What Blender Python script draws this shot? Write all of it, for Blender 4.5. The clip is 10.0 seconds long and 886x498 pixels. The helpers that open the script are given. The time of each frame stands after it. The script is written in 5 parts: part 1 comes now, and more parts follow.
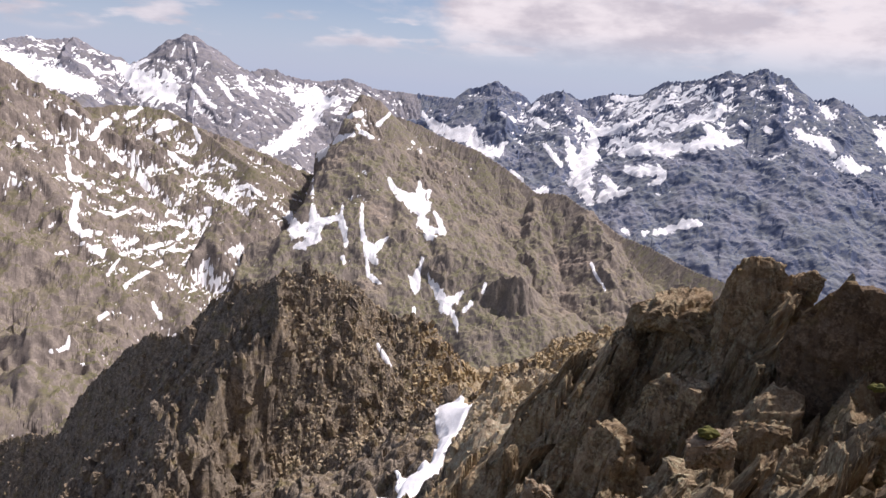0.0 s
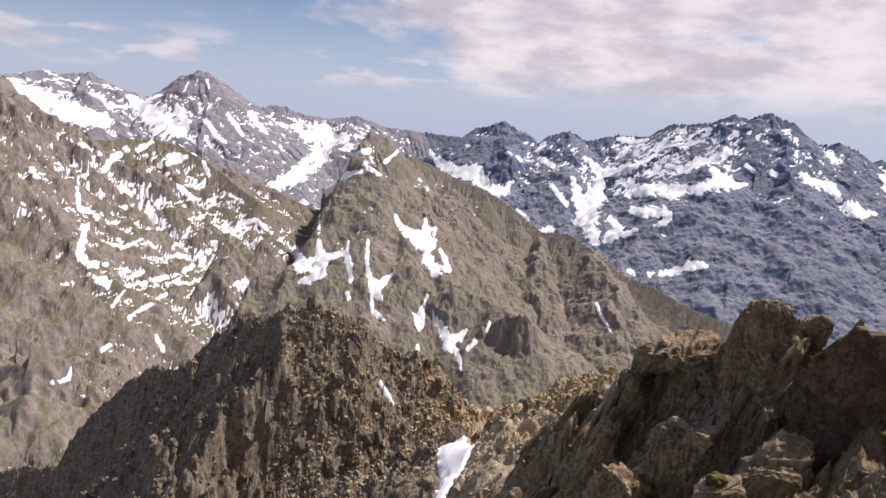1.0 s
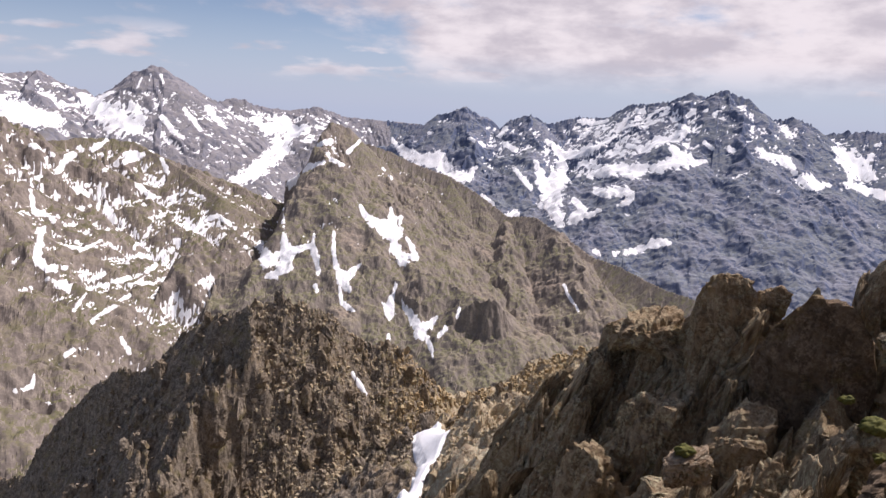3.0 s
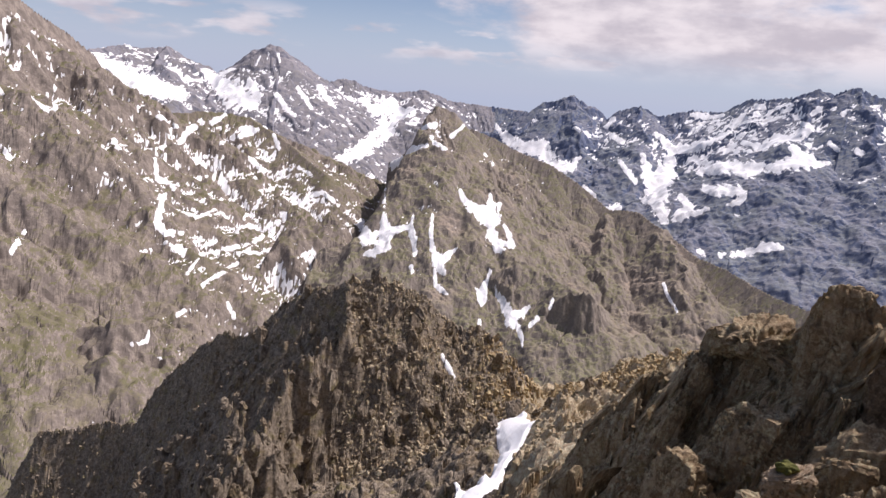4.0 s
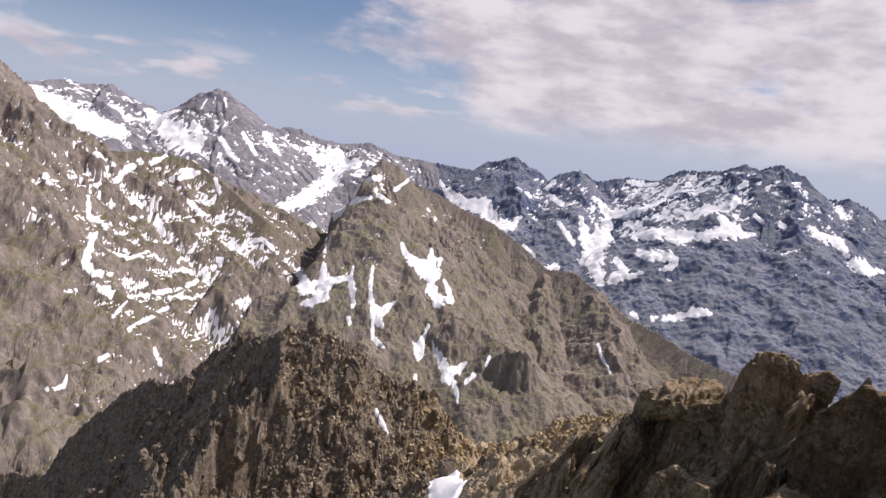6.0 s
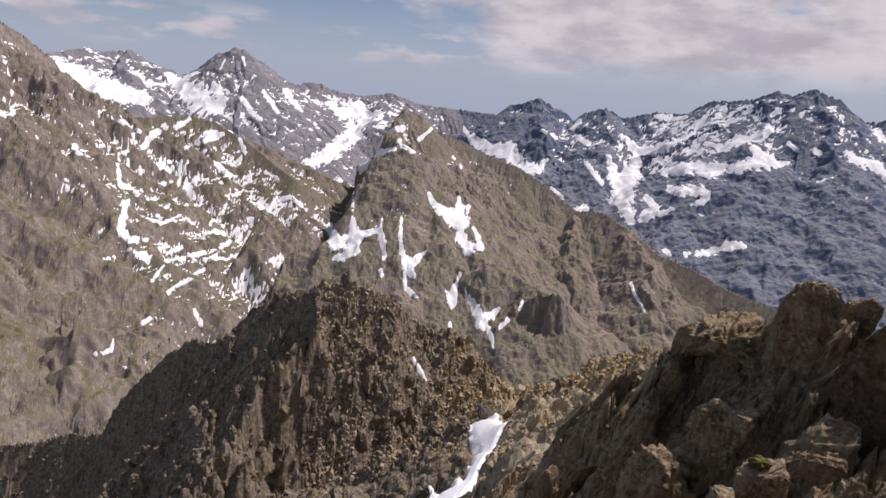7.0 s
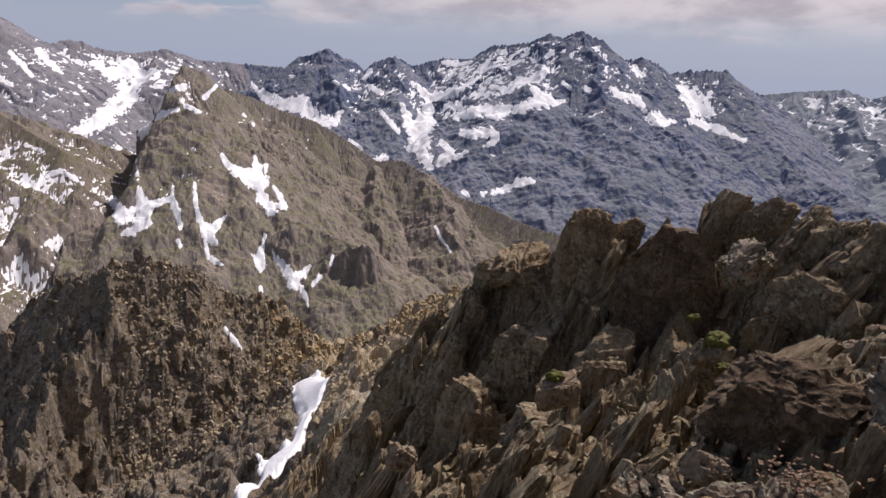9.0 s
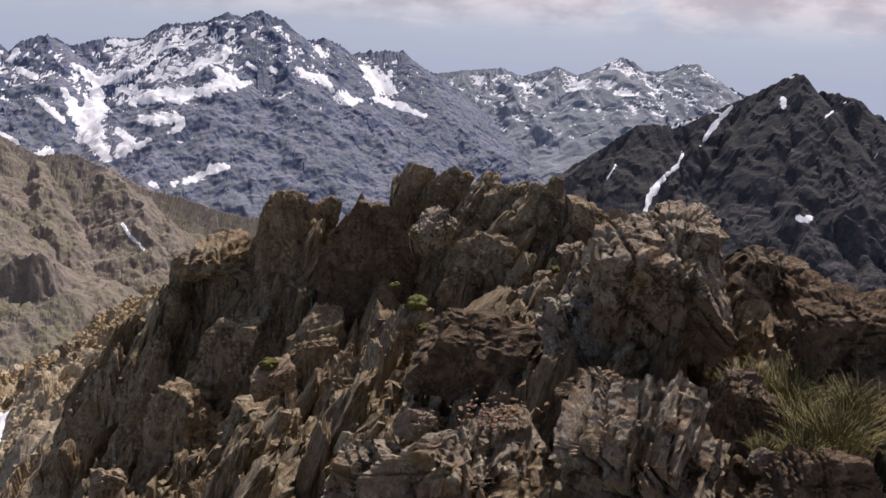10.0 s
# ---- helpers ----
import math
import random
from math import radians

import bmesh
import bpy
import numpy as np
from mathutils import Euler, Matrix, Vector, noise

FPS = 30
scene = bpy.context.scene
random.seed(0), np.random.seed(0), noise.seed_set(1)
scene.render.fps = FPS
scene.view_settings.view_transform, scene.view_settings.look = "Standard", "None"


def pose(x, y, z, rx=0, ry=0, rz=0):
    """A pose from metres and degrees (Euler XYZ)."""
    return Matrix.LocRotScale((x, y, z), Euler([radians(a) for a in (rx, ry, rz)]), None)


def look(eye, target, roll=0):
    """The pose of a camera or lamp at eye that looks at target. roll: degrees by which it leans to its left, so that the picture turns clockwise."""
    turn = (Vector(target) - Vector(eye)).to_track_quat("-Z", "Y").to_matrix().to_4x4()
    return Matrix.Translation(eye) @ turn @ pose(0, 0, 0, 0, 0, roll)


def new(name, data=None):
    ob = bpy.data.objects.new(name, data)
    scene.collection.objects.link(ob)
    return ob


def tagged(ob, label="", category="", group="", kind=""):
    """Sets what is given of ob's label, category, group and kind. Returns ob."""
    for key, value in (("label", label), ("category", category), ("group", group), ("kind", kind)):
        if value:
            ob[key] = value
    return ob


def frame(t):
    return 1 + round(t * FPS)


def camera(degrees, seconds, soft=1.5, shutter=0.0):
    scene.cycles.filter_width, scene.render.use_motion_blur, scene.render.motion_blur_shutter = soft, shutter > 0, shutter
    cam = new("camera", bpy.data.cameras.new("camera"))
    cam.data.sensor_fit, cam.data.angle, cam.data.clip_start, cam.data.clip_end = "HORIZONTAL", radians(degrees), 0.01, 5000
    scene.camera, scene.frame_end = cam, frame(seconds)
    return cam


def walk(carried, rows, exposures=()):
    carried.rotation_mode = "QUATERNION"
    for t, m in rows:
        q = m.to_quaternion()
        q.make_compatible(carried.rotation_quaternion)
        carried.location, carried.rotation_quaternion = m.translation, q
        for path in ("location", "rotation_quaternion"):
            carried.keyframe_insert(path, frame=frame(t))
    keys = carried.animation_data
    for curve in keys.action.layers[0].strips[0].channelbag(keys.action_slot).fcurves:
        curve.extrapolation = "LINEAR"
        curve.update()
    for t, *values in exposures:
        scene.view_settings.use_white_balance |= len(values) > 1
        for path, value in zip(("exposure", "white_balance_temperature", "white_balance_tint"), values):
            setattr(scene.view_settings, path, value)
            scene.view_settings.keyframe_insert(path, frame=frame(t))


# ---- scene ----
cam = camera(64.99, 10.0)
EYE = 1.6  # above the rock that the camera is held over
# seconds, sway to the right, sway ahead, then the turn about x, y and z
PATH = [
    (0.0, -0.030, 0.000, 76.20, -3.86, 0.11),
    (0.5, -0.030, 0.000, 78.35, -5.57, -0.46),
    (1.0, -0.050, 0.000, 79.23, -4.75, 0.74),
    (1.5, -0.040, 0.000, 77.12, -4.41, -0.69),
    (2.0, -0.010, 0.000, 78.37, -4.55, -5.19),
    (2.5, 0.000, 0.000, 77.13, -4.86, -4.06),
    (2.7, -0.010, 0.000, 77.98, -3.55, -3.48),
    (3.8, -0.060, 0.000, 78.54, -5.29, 2.84),
    (4.0, -0.080, 0.000, 76.73, -4.86, 6.15),
    (4.5, -0.100, 0.000, 79.74, -5.76, 8.94),
    (5.0, -0.100, 0.000, 76.80, -4.87, 7.67),
    (5.5, -0.070, 0.000, 80.74, -5.91, 2.79),
    (5.7, -0.080, 0.000, 81.76, -8.50, 0.76),
    (6.8, -0.170, 0.000, 79.68, -6.03, 5.26),
    (7.0, -0.160, 0.000, 77.19, -4.66, 3.51),
    (7.5, -0.130, 0.000, 75.30, -4.30, -3.34),
    (8.0, -0.090, 0.000, 76.42, -3.48, -9.87),
    (8.5, -0.080, 0.000, 72.84, -3.17, -10.33),
    (9.0, -0.050, 0.000, 74.40, -2.61, -13.30),
    (9.5, 0.020, 0.000, 74.58, -4.01, -29.90),
    (10.0, 0.030, 0.000, 74.09, -2.88, -38.06),
]
EXPOSURES = [(0.0, 0.06, 6500, 21), (5.7, -0.02, 6500, 21), (6.9, -0.32, 6500, 21), (9.0, -0.33, 6500, 21), (10.0, -0.16, 6450, 21)]
walk(cam, [(t, pose(x, y, EYE, a, b, c)) for t, x, y, a, b, c in PATH], EXPOSURES)

# ---- sun and sky ----
SUN_AZIMUTH, SUN_HEIGHT = 60.0, 55.0  # degrees clockwise from +y, and above the level


def sky_world():
    w = bpy.data.worlds.new("sky")
    w.use_nodes = True
    nt = w.node_tree
    nd, ln = nt.nodes, nt.links
    nd.clear()
    out, bg = nd.new("ShaderNodeOutputWorld"), nd.new("ShaderNodeBackground")
    sky = nd.new("ShaderNodeTexSky")
    sky.sky_type, sky.sun_disc = "NISHITA", False
    sky.sun_elevation, sky.sun_rotation = radians(SUN_HEIGHT), radians(SUN_AZIMUTH)
    sky.altitude, sky.air_density, sky.dust_density = 2500, 1.0, 0.8
    bg.inputs["Strength"].default_value = 0.082
    # clouds: a flat deck overhead, broken up by noise
    co, sep = nd.new("ShaderNodeTexCoord"), nd.new("ShaderNodeSeparateXYZ")
    ln.new(co.outputs["Generated"], sep.inputs[0])

    def math_node(op, a, b=None, c=None):
        m = nd.new("ShaderNodeMath")
        m.operation = op
        for i, v in enumerate((a, b, c)):
            if v is None:
                continue
            if isinstance(v, (int, float)):
                m.inputs[i].default_value = v
            else:
                ln.new(v, m.inputs[i])
        return m.outputs[0]

    def ramp(v, stops):
        r = nd.new("ShaderNodeMapRange")
        r.interpolation_type = "SMOOTHSTEP"
        ln.new(v, r.inputs[0])
        for i, s in enumerate(stops):
            r.inputs[1 + i].default_value = s
        return r.outputs[0]

    deck = nd.new("ShaderNodeCombineXYZ")
    ln.new(sep.outputs[0], deck.inputs[0])
    ln.new(sep.outputs[1], deck.inputs[1])
    ln.new(math_node("MULTIPLY", sep.outputs[2], 2.6), deck.inputs[2])

    def cloud_noise(scale, detail, rough, shift):
        mp = nd.new("ShaderNodeMapping")
        mp.inputs["Location"].default_value = shift
        ln.new(deck.outputs[0], mp.inputs[0])
        n = nd.new("ShaderNodeTexNoise")
        n.inputs["Scale"].default_value, n.inputs["Detail"].default_value = scale, detail
        n.inputs["Roughness"].default_value = rough
        ln.new(mp.outputs[0], n.inputs["Vector"])
        return n.outputs[0]

    big, fine = cloud_noise(2.6, 2.0, 0.5, (3.0, 1.0, 0.0)), cloud_noise(8.0, 9.0, 0.56, (0.0, 5.0, 0.0))
    # a bank of fair-weather cloud on the sunny side, thinning out to the other
    side = ramp(math_node("ADD", sep.outputs[0], math_node("MULTIPLY", sep.outputs[2], 0.55)), (-0.16, 0.14, 0.0, 0.26))
    top = ramp(sep.outputs[2], (0.17, 0.36, 0.0, -0.16))
    cover = math_node("ADD", math_node("ADD", math_node("MULTIPLY", big, 0.5), math_node("MULTIPLY", fine, 0.5)), math_node("ADD", side, top))
    above = ramp(sep.outputs[2], (0.015, 0.08, 0.0, 1.0))
    mask = math_node("MULTIPLY", ramp(cover, (0.56, 0.70, 0.0, 1.0)), above)
    # small cumulus low over the ranges
    low = nd.new("ShaderNodeMapping")
    low.inputs["Scale"].default_value = (1.0, 1.0, 1.6)
    ln.new(deck.outputs[0], low.inputs[0])
    puff = nd.new("ShaderNodeTexNoise")
    puff.inputs["Scale"].default_value, puff.inputs["Detail"].default_value = 9.0, 7.0
    ln.new(low.outputs[0], puff.inputs["Vector"])
    band = math_node("MULTIPLY", ramp(sep.outputs[2], (0.02, 0.05, 0.0, 1.0)), ramp(sep.outputs[2], (0.06, 0.10, 1.0, 0.0)))
    mask = math_node("MAXIMUM", mask, math_node("MULTIPLY", math_node("MULTIPLY", ramp(puff.outputs[0], (0.50, 0.62, 0.0, 1.0)), band), 0.8))
    shade = cloud_noise(11.0, 7.0, 0.55, (0.0, 5.0, 0.25))
    tone = nd.new("ShaderNodeMix")
    tone.data_type = "RGBA"
    ln.new(ramp(shade, (0.35, 0.65, 0.0, 1.0)), tone.inputs["Factor"])
    tone.inputs["A"].default_value = (6.6, 6.4, 6.9, 1)
    tone.inputs["B"].default_value = (9.8, 9.5, 9.6, 1)
    # milky air low over the horizon
    air = nd.new("ShaderNodeMix")
    air.data_type = "RGBA"
    ln.new(ramp(sep.outputs[2], (-0.02, 0.15, 0.9, 0.0)), air.inputs["Factor"])
    ln.new(sky.outputs[0], air.inputs["A"])
    air.inputs["B"].default_value = (5.2, 6.2, 8.0, 1)
    mix = nd.new("ShaderNodeMix")
    mix.data_type = "RGBA"
    ln.new(mask, mix.inputs["Factor"])
    ln.new(air.outputs["Result"], mix.inputs["A"])
    ln.new(tone.outputs["Result"], mix.inputs["B"])
    ln.new(mix.outputs["Result"], bg.inputs["Color"])
    ln.new(bg.outputs[0], out.inputs["Surface"])
    scene.world = w


sky_world()
sun = new("sun", bpy.data.lights.new("sun", "SUN"))
sun.data.energy, sun.data.angle, sun.data.color = 5.0, radians(0.5), (1.0, 0.95, 0.88)
_a, _h = radians(SUN_AZIMUTH), radians(SUN_HEIGHT)
sun.matrix_world = look((0, 0, 60), Vector((0, 0, 60)) - Vector((math.sin(_a) * math.cos(_h), math.cos(_a) * math.cos(_h), math.sin(_h))))

# ---- ridge lines of the mountains: kind, steepness, then places along the crest ----
SNOWY_RANGE = [
    ("crest", 0.75, [(-1907, 2935, 9), (-1945, 3148, 34), (-1902, 3290, 64), (-1869, 3366, 50), (-1771, 3475, 77), (-1746, 3543, 12), (-1678, 3631, -36), (-1548, 3688, -44), (-1449, 3664, 24), (-1365, 3653, 95), (-1324, 3668, 126), (-1268, 3688, 127), (-1225, 3713, 84), (-1175, 3771, 15), (-1124, 3839, -45), (-1061, 3909, -35), (-986, 3980, -11), (-824, 4067, -57), (-707, 4140, -65), (-573, 4211, -35), (-479, 4273, -62), (-392, 4332, -91), (-163, 4397, -102), (55, 4400, -112)]),
    ("spur", 0.65, [(-1304, 3675, 113), (-1207, 3498, -90), (-1046, 3287, -285), (-883, 3128, -365)]),
    ("spur", 0.65, [(-1495, 3656, 4), (-1468, 3396, -106), (-1475, 3174, -154)]),
    ("spur", 0.65, [(-986, 3980, -11), (-820, 3762, -185), (-804, 3560, -303)]),
    ("spur", 0.65, [(-1771, 3475, 77), (-1695, 3176, -45), (-1671, 2903, -138)]),
    ("spur", 0.65, [(-573, 4211, -35), (-565, 3859, -157), (-577, 3655, -223)]),
]
WEST_MASSIF = [
    ("crest", 2.0, [(-1705, 1829, 234), (-1666, 1996, 192), (-1657, 2068, 190), (-1641, 2207, 164), (-1637, 2272, 136), (-1634, 2298, 121), (-1625, 2462, 63), (-1586, 2547, -6)]),
    ("crest", 0.68, [(-1531, 2463, -208), (-1410, 2591, -204), (-1235, 2712, -178), (-1162, 2766, -180), (-1071, 2781, -197), (-951, 2718, -242), (-866, 2663, -275), (-778, 2585, -313), (-677, 2510, -357)]),
    ("spur", 0.7, [(-1613, 2165, 108), (-1516, 1988, -50), (-1433, 1799, -219), (-1310, 1577, -338)]),
    ("spur", 1.2, [(-1575, 2330, -60), (-1463, 2150, -130), (-1379, 1964, -273)]),
    ("spur", 0.48, [(-1104, 2790, -191), (-1012, 2557, -316), (-856, 2349, -401), (-783, 2216, -488)]),
    ("spur", 0.55, [(-1375, 2382, -169), (-1236, 2058, -330), (-1138, 1824, -448), (-1008, 1551, -545), (-913, 1314, -610)]),
    ("nose", 1.0, [(-494, 2195, -485), (-553, 2078, -450), (-612, 1988, -452), (-668, 1885, -504), (-697, 1810, -559), (-683, 1687, -659), (-665, 1564, -759)]),
    ("spur", 0.48, [(-1163, 1240, -353), (-998, 1199, -485), (-845, 1116, -594), (-777, 1042, -661)]),
    ("spur", 0.5, [(-1201, 1407, -384), (-1079, 1248, -463), (-954, 1132, -551), (-837, 1034, -624)]),
    ("spur", 0.5, [(-787, 1277, -521), (-730, 1171, -595), (-682, 1083, -662)]),
    ("spur", 0.55, [(-1296, 2595, -254), (-1185, 2314, -416), (-1023, 2116, -537), (-899, 1876, -640), (-790, 1728, -712)]),
]
MIDDLE_MOUNTAIN = [
    ("crest", 0.95, [(-438, 2664, -159), (-405, 2720, -109), (-324, 2781, -77), (-251, 2789, -95), (-189, 2794, -150), (-93, 2798, -182), (23, 2780, -229), (157, 2715, -264), (267, 2657, -323), (374, 2593, -393), (469, 2527, -381), (540, 2441, -420), (650, 2362, -489), (730, 2286, -506), (838, 2142, -543), (945, 2042, -559)]),
    ("summit", 1.1, [(-324, 2781, -77), (-333, 2599, -164), (-272, 2405, -193), (-341, 2355, -239), (-398, 2306, -291), (-415, 2232, -366), (-390, 2084, -473), (-406, 1958, -548)]),
    ("summit", 0.65, [(-272, 2405, -193), (-160, 2274, -309), (-73, 2119, -425), (53, 1989, -476), (181, 1881, -508), (233, 1835, -524), (275, 1738, -602)]),
    ("join", 0.7, [(-272, 2405, -193), (-219, 2470, -219), (-102, 2578, -258), (25, 2700, -262)]),
    ("knob", 1.8, [(172, 1792, -515), (204, 1793, -493), (242, 1789, -497), (263, 1781, -530)]),
    ("knob", 1.6, [(-50, 1889, -508), (6, 1880, -518), (55, 1859, -542)]),
    ("cliff", 1.5, [(-415, 2232, -366), (-418, 2175, -424)]),
    ("cliff", 1.5, [(-338, 2225, -332), (-307, 2148, -391), (-322, 2116, -407)]),
    ("cliff", 1.5, [(-266, 2174, -366), (-252, 2115, -417)]),
    ("spur", 0.75, [(-341, 2355, -239), (-316, 2207, -347), (-268, 2073, -445), (-272, 1941, -535)]),
    ("spur", 0.7, [(374, 2593, -393), (328, 2307, -496), (342, 2072, -587), (389, 1890, -649)]),
    ("spur", 0.7, [(540, 2441, -420), (569, 2177, -508), (550, 1975, -598)]),
    ("spur", 0.6, [(-160, 2274, -309), (-152, 2044, -485), (-117, 1876, -591), (-59, 1759, -679)]),
]
# the snowy ravine that cuts off the west side of the middle mountain
RAVINE = [(-544, 2950, -520), (-515, 2650, -540), (-511, 2345, -570), (-509, 2192, -600), (-519, 2035, -640)]
BLUE_RANGE = [
    ("crest", 0.85, [(-163, 4397, -102), (-8, 4350, -115), (102, 4299, -107), (155, 4277, -40), (189, 4256, -54), (308, 4239, 10), (376, 4213, -25), (480, 4172, -113), (527, 4167, -119), (586, 4159, -50), (702, 4141, -14), (794, 4124, -69), (988, 4134, -15), (1072, 4112, -19), (1150, 4040, -13), (1169, 4013, 26), (1234, 3962, 68), (1330, 3878, 77), (1437, 3787, 98), (1474, 3718, 143), (1513, 3681, 103)]),
    ("crest", 0.85, [(1513, 3681, 103), (1577, 3621, 154), (1608, 3608, 155), (1710, 3561, 115), (1835, 3532, 21), (1867, 3538, 20), (1932, 3503, 39), (2049, 3494, -9), (2108, 3517, -53), (2202, 3517, -39)]),
    ("crest", 0.8, [(2128, 3563, -38), (2231, 3499, -17), (2373, 3404, -10), (2476, 3392, -92), (2593, 3368, -127)]),
    ("spur", 0.6, [(308, 4239, 10), (364, 3783, -270), (442, 3371, -481), (489, 3162, -552)]),
    ("spur", 0.6, [(702, 4141, -14), (678, 3891, -166)]),
    ("spur", 0.6, [(1474, 3718, 143), (1323, 3402, -74), (1168, 3246, -232), (1086, 3116, -326), (1109, 2895, -417), (1083, 2636, -577)]),
    ("spur", 0.6, [(1608, 3608, 155), (1540, 3143, -149), (1473, 2784, -353), (1426, 2467, -515)]),
    ("spur", 0.6, [(1867, 3538, 20), (1792, 3064, -226), (1718, 2640, -403)]),
    ("spur", 0.6, [(2476, 3392, -92), (2379, 3027, -313), (2354, 2657, -449), (2368, 2298, -537)]),
    ("spur", 0.6, [(794, 4124, -69), (773, 3670, -295), (747, 3317, -454), (891, 3021, -502), (954, 2791, -574)]),
]
FAR_RANGE = [
    ("crest", 0.7, [(2749, 3750, -165), (2877, 3653, -130), (3156, 3415, -81), (3277, 3341, -132), (3447, 3195, -58), (3533, 3100, -105), (3585, 3040, -76), (3666, 2861, 23), (3711, 2801, -4), (3796, 2771, -59), (3878, 2691, -54), (3922, 2590, -0), (3971, 2514, -3), (4051, 2423, -81), (4115, 2270, -162), (4247, 2013, -289), (4437, 1550, -358)]),
    ("spur", 0.7, [(3666, 2861, 23), (3328, 2724, -225), (3064, 2648, -375)]),
    ("spur", 0.7, [(3156, 3415, -81), (3006, 3005, -311), (2896, 2612, -458)]),
    ("spur", 0.7, [(3922, 2590, -0), (3600, 2442, -236), (3297, 2437, -358)]),
]
DARK_MOUNTAIN = [
    ("crest", 0.95, [(1078, 970, -254), (1178, 961, -194), (1224, 951, -164), (1274, 934, -131), (1348, 898, -129), (1406, 864, -106), (1457, 836, -79), (1499, 802, -53), (1539, 768, -21), (1560, 748, -5), (1567, 733, -12), (1589, 710, -41), (1614, 676, -44), (1639, 642, -53), (1660, 614, -83), (1715, 547, -113), (1787, 478, -149)]),
    ("spur", 0.95, [(1560, 748, -5), (1443, 692, -115), (1334, 640, -226), (1236, 591, -336)]),
    ("spur", 0.95, [(1406, 864, -106), (1296, 814, -194), (1192, 807, -255), (1108, 805, -304)]),
    ("spur", 0.95, [(1639, 642, -53), (1495, 571, -170), (1368, 480, -273)]),
]
KNOLL = [
    ("crest", 2.3, [(-95.6, 128.3, -78.4), (-87.0, 129.5, -77.2), (-79.8, 129.4, -74.8), (-73.5, 128.5, -73.9), (-66.7, 125.4, -62.6), (-55.8, 121.8, -51.2), (-50.6, 119.8, -46.7), (-45.9, 118.4, -47.5), (-39.2, 115.5, -40.5), (-36.5, 113.3, -37.5)]),
    ("crest", 1.6, [(-36.5, 113.3, -37.5), (-30.5, 110.9, -33.2), (-24.5, 109.3, -30.9), (-19.2, 110.3, -30.5), (-13.6, 111.2, -32.5), (-9.8, 111.6, -35.3), (-5.9, 112.8, -38.9), (-2.6, 114.0, -38.2), (0.5, 116.0, -40.3), (4.4, 118.9, -46.6), (10.3, 122.6, -52.9), (16.4, 126.9, -56.9), (22.1, 130.1, -53.7), (27.6, 131.1, -50.1), (32.6, 130.0, -45.2), (37.2, 126.7, -43.6)]),
    ("spur", 2.3, [(-24.5, 109.3, -30.9), (-25.4, 101.9, -35.4), (-28.8, 92.6, -42.8), (-31.6, 84.3, -46.5), (-32.2, 77.6, -52.3)]),
    ("spur", 1.5, [(-13.6, 111.2, -32.5), (-14.2, 104.0, -41.2), (-14.8, 97.9, -51.9), (-15.3, 91.7, -59.7)]),
    ("spur", 1.5, [(-5.9, 112.8, -38.9), (-6.1, 106.8, -44.8), (-4.7, 102.9, -49.9)]),
    ("spur", 1.4, [(4.4, 118.9, -46.6), (1.5, 114.0, -48.5), (-0.6, 109.0, -52.7)]),
    ("scree", 0.8, [(32.6, 130.0, -45.2), (19.7, 87.8, -37.5), (12.6, 60.7, -31.4), (8.8, 44.1, -26.9)]),
    ("scree", 0.8, [(37.2, 126.7, -43.6), (24.4, 76.2, -26.2), (13.2, 43.0, -18.2), (8.1, 28.9, -14.5)]),
]
OUTCROP = [
    ("crest", 1.5, [(3.82, 12.63, -2.48), (4.54, 11.97, -2.25), (4.98, 11.47, -2.19), (5.22, 11.02, -1.53), (5.74, 10.54, -1.28), (6.29, 10.10, -1.30), (6.89, 9.95, -0.97), (7.64, 9.38, -0.78), (8.07, 8.74, -0.75), (8.14, 7.98, -0.71), (8.23, 7.30, -0.68), (8.42, 6.44, -0.70), (7.98, 5.68, -0.74)]),
    ("crest", 1.0, [(6.53, 4.62, -0.51), (5.56, 3.56, -0.10), (5.50, 3.08, 0.03), (5.58, 2.69, -0.08), (5.92, 2.44, -0.27), (6.33, 2.19, -0.53), (6.93, 1.96, -0.52)]),
    ("wall", 1.5, [(3.82, 12.63, -2.48), (3.19, 11.88, -3.32), (2.61, 11.20, -4.17), (1.89, 10.43, -5.38)]),
    ("wall", 1.5, [(5.22, 11.02, -1.53), (4.61, 10.21, -2.64), (3.93, 9.41, -3.56), (3.06, 8.47, -4.69)]),
    ("wall", 1.4, [(6.89, 9.95, -0.97), (6.04, 8.83, -1.89), (5.12, 7.88, -2.51), (4.18, 6.94, -3.05), (3.34, 6.15, -3.43)]),
    ("wall", 1.0, [(8.14, 7.98, -0.71), (7.14, 7.00, -1.46), (5.94, 5.94, -1.82), (4.76, 5.13, -1.95), (3.65, 4.25, -1.94), (3.07, 3.69, -1.96)]),
    ("wall", 0.8, [(5.56, 3.56, -0.10), (4.68, 3.07, -0.43), (3.85, 2.52, -0.66), (3.03, 1.95, -0.73), (2.38, 1.47, -0.61)]),
    ("wall", 0.8, [(5.92, 2.44, -0.27), (4.68, 1.76, -0.35), (3.77, 1.33, -0.31), (3.05, 0.98, -0.29)]),
]
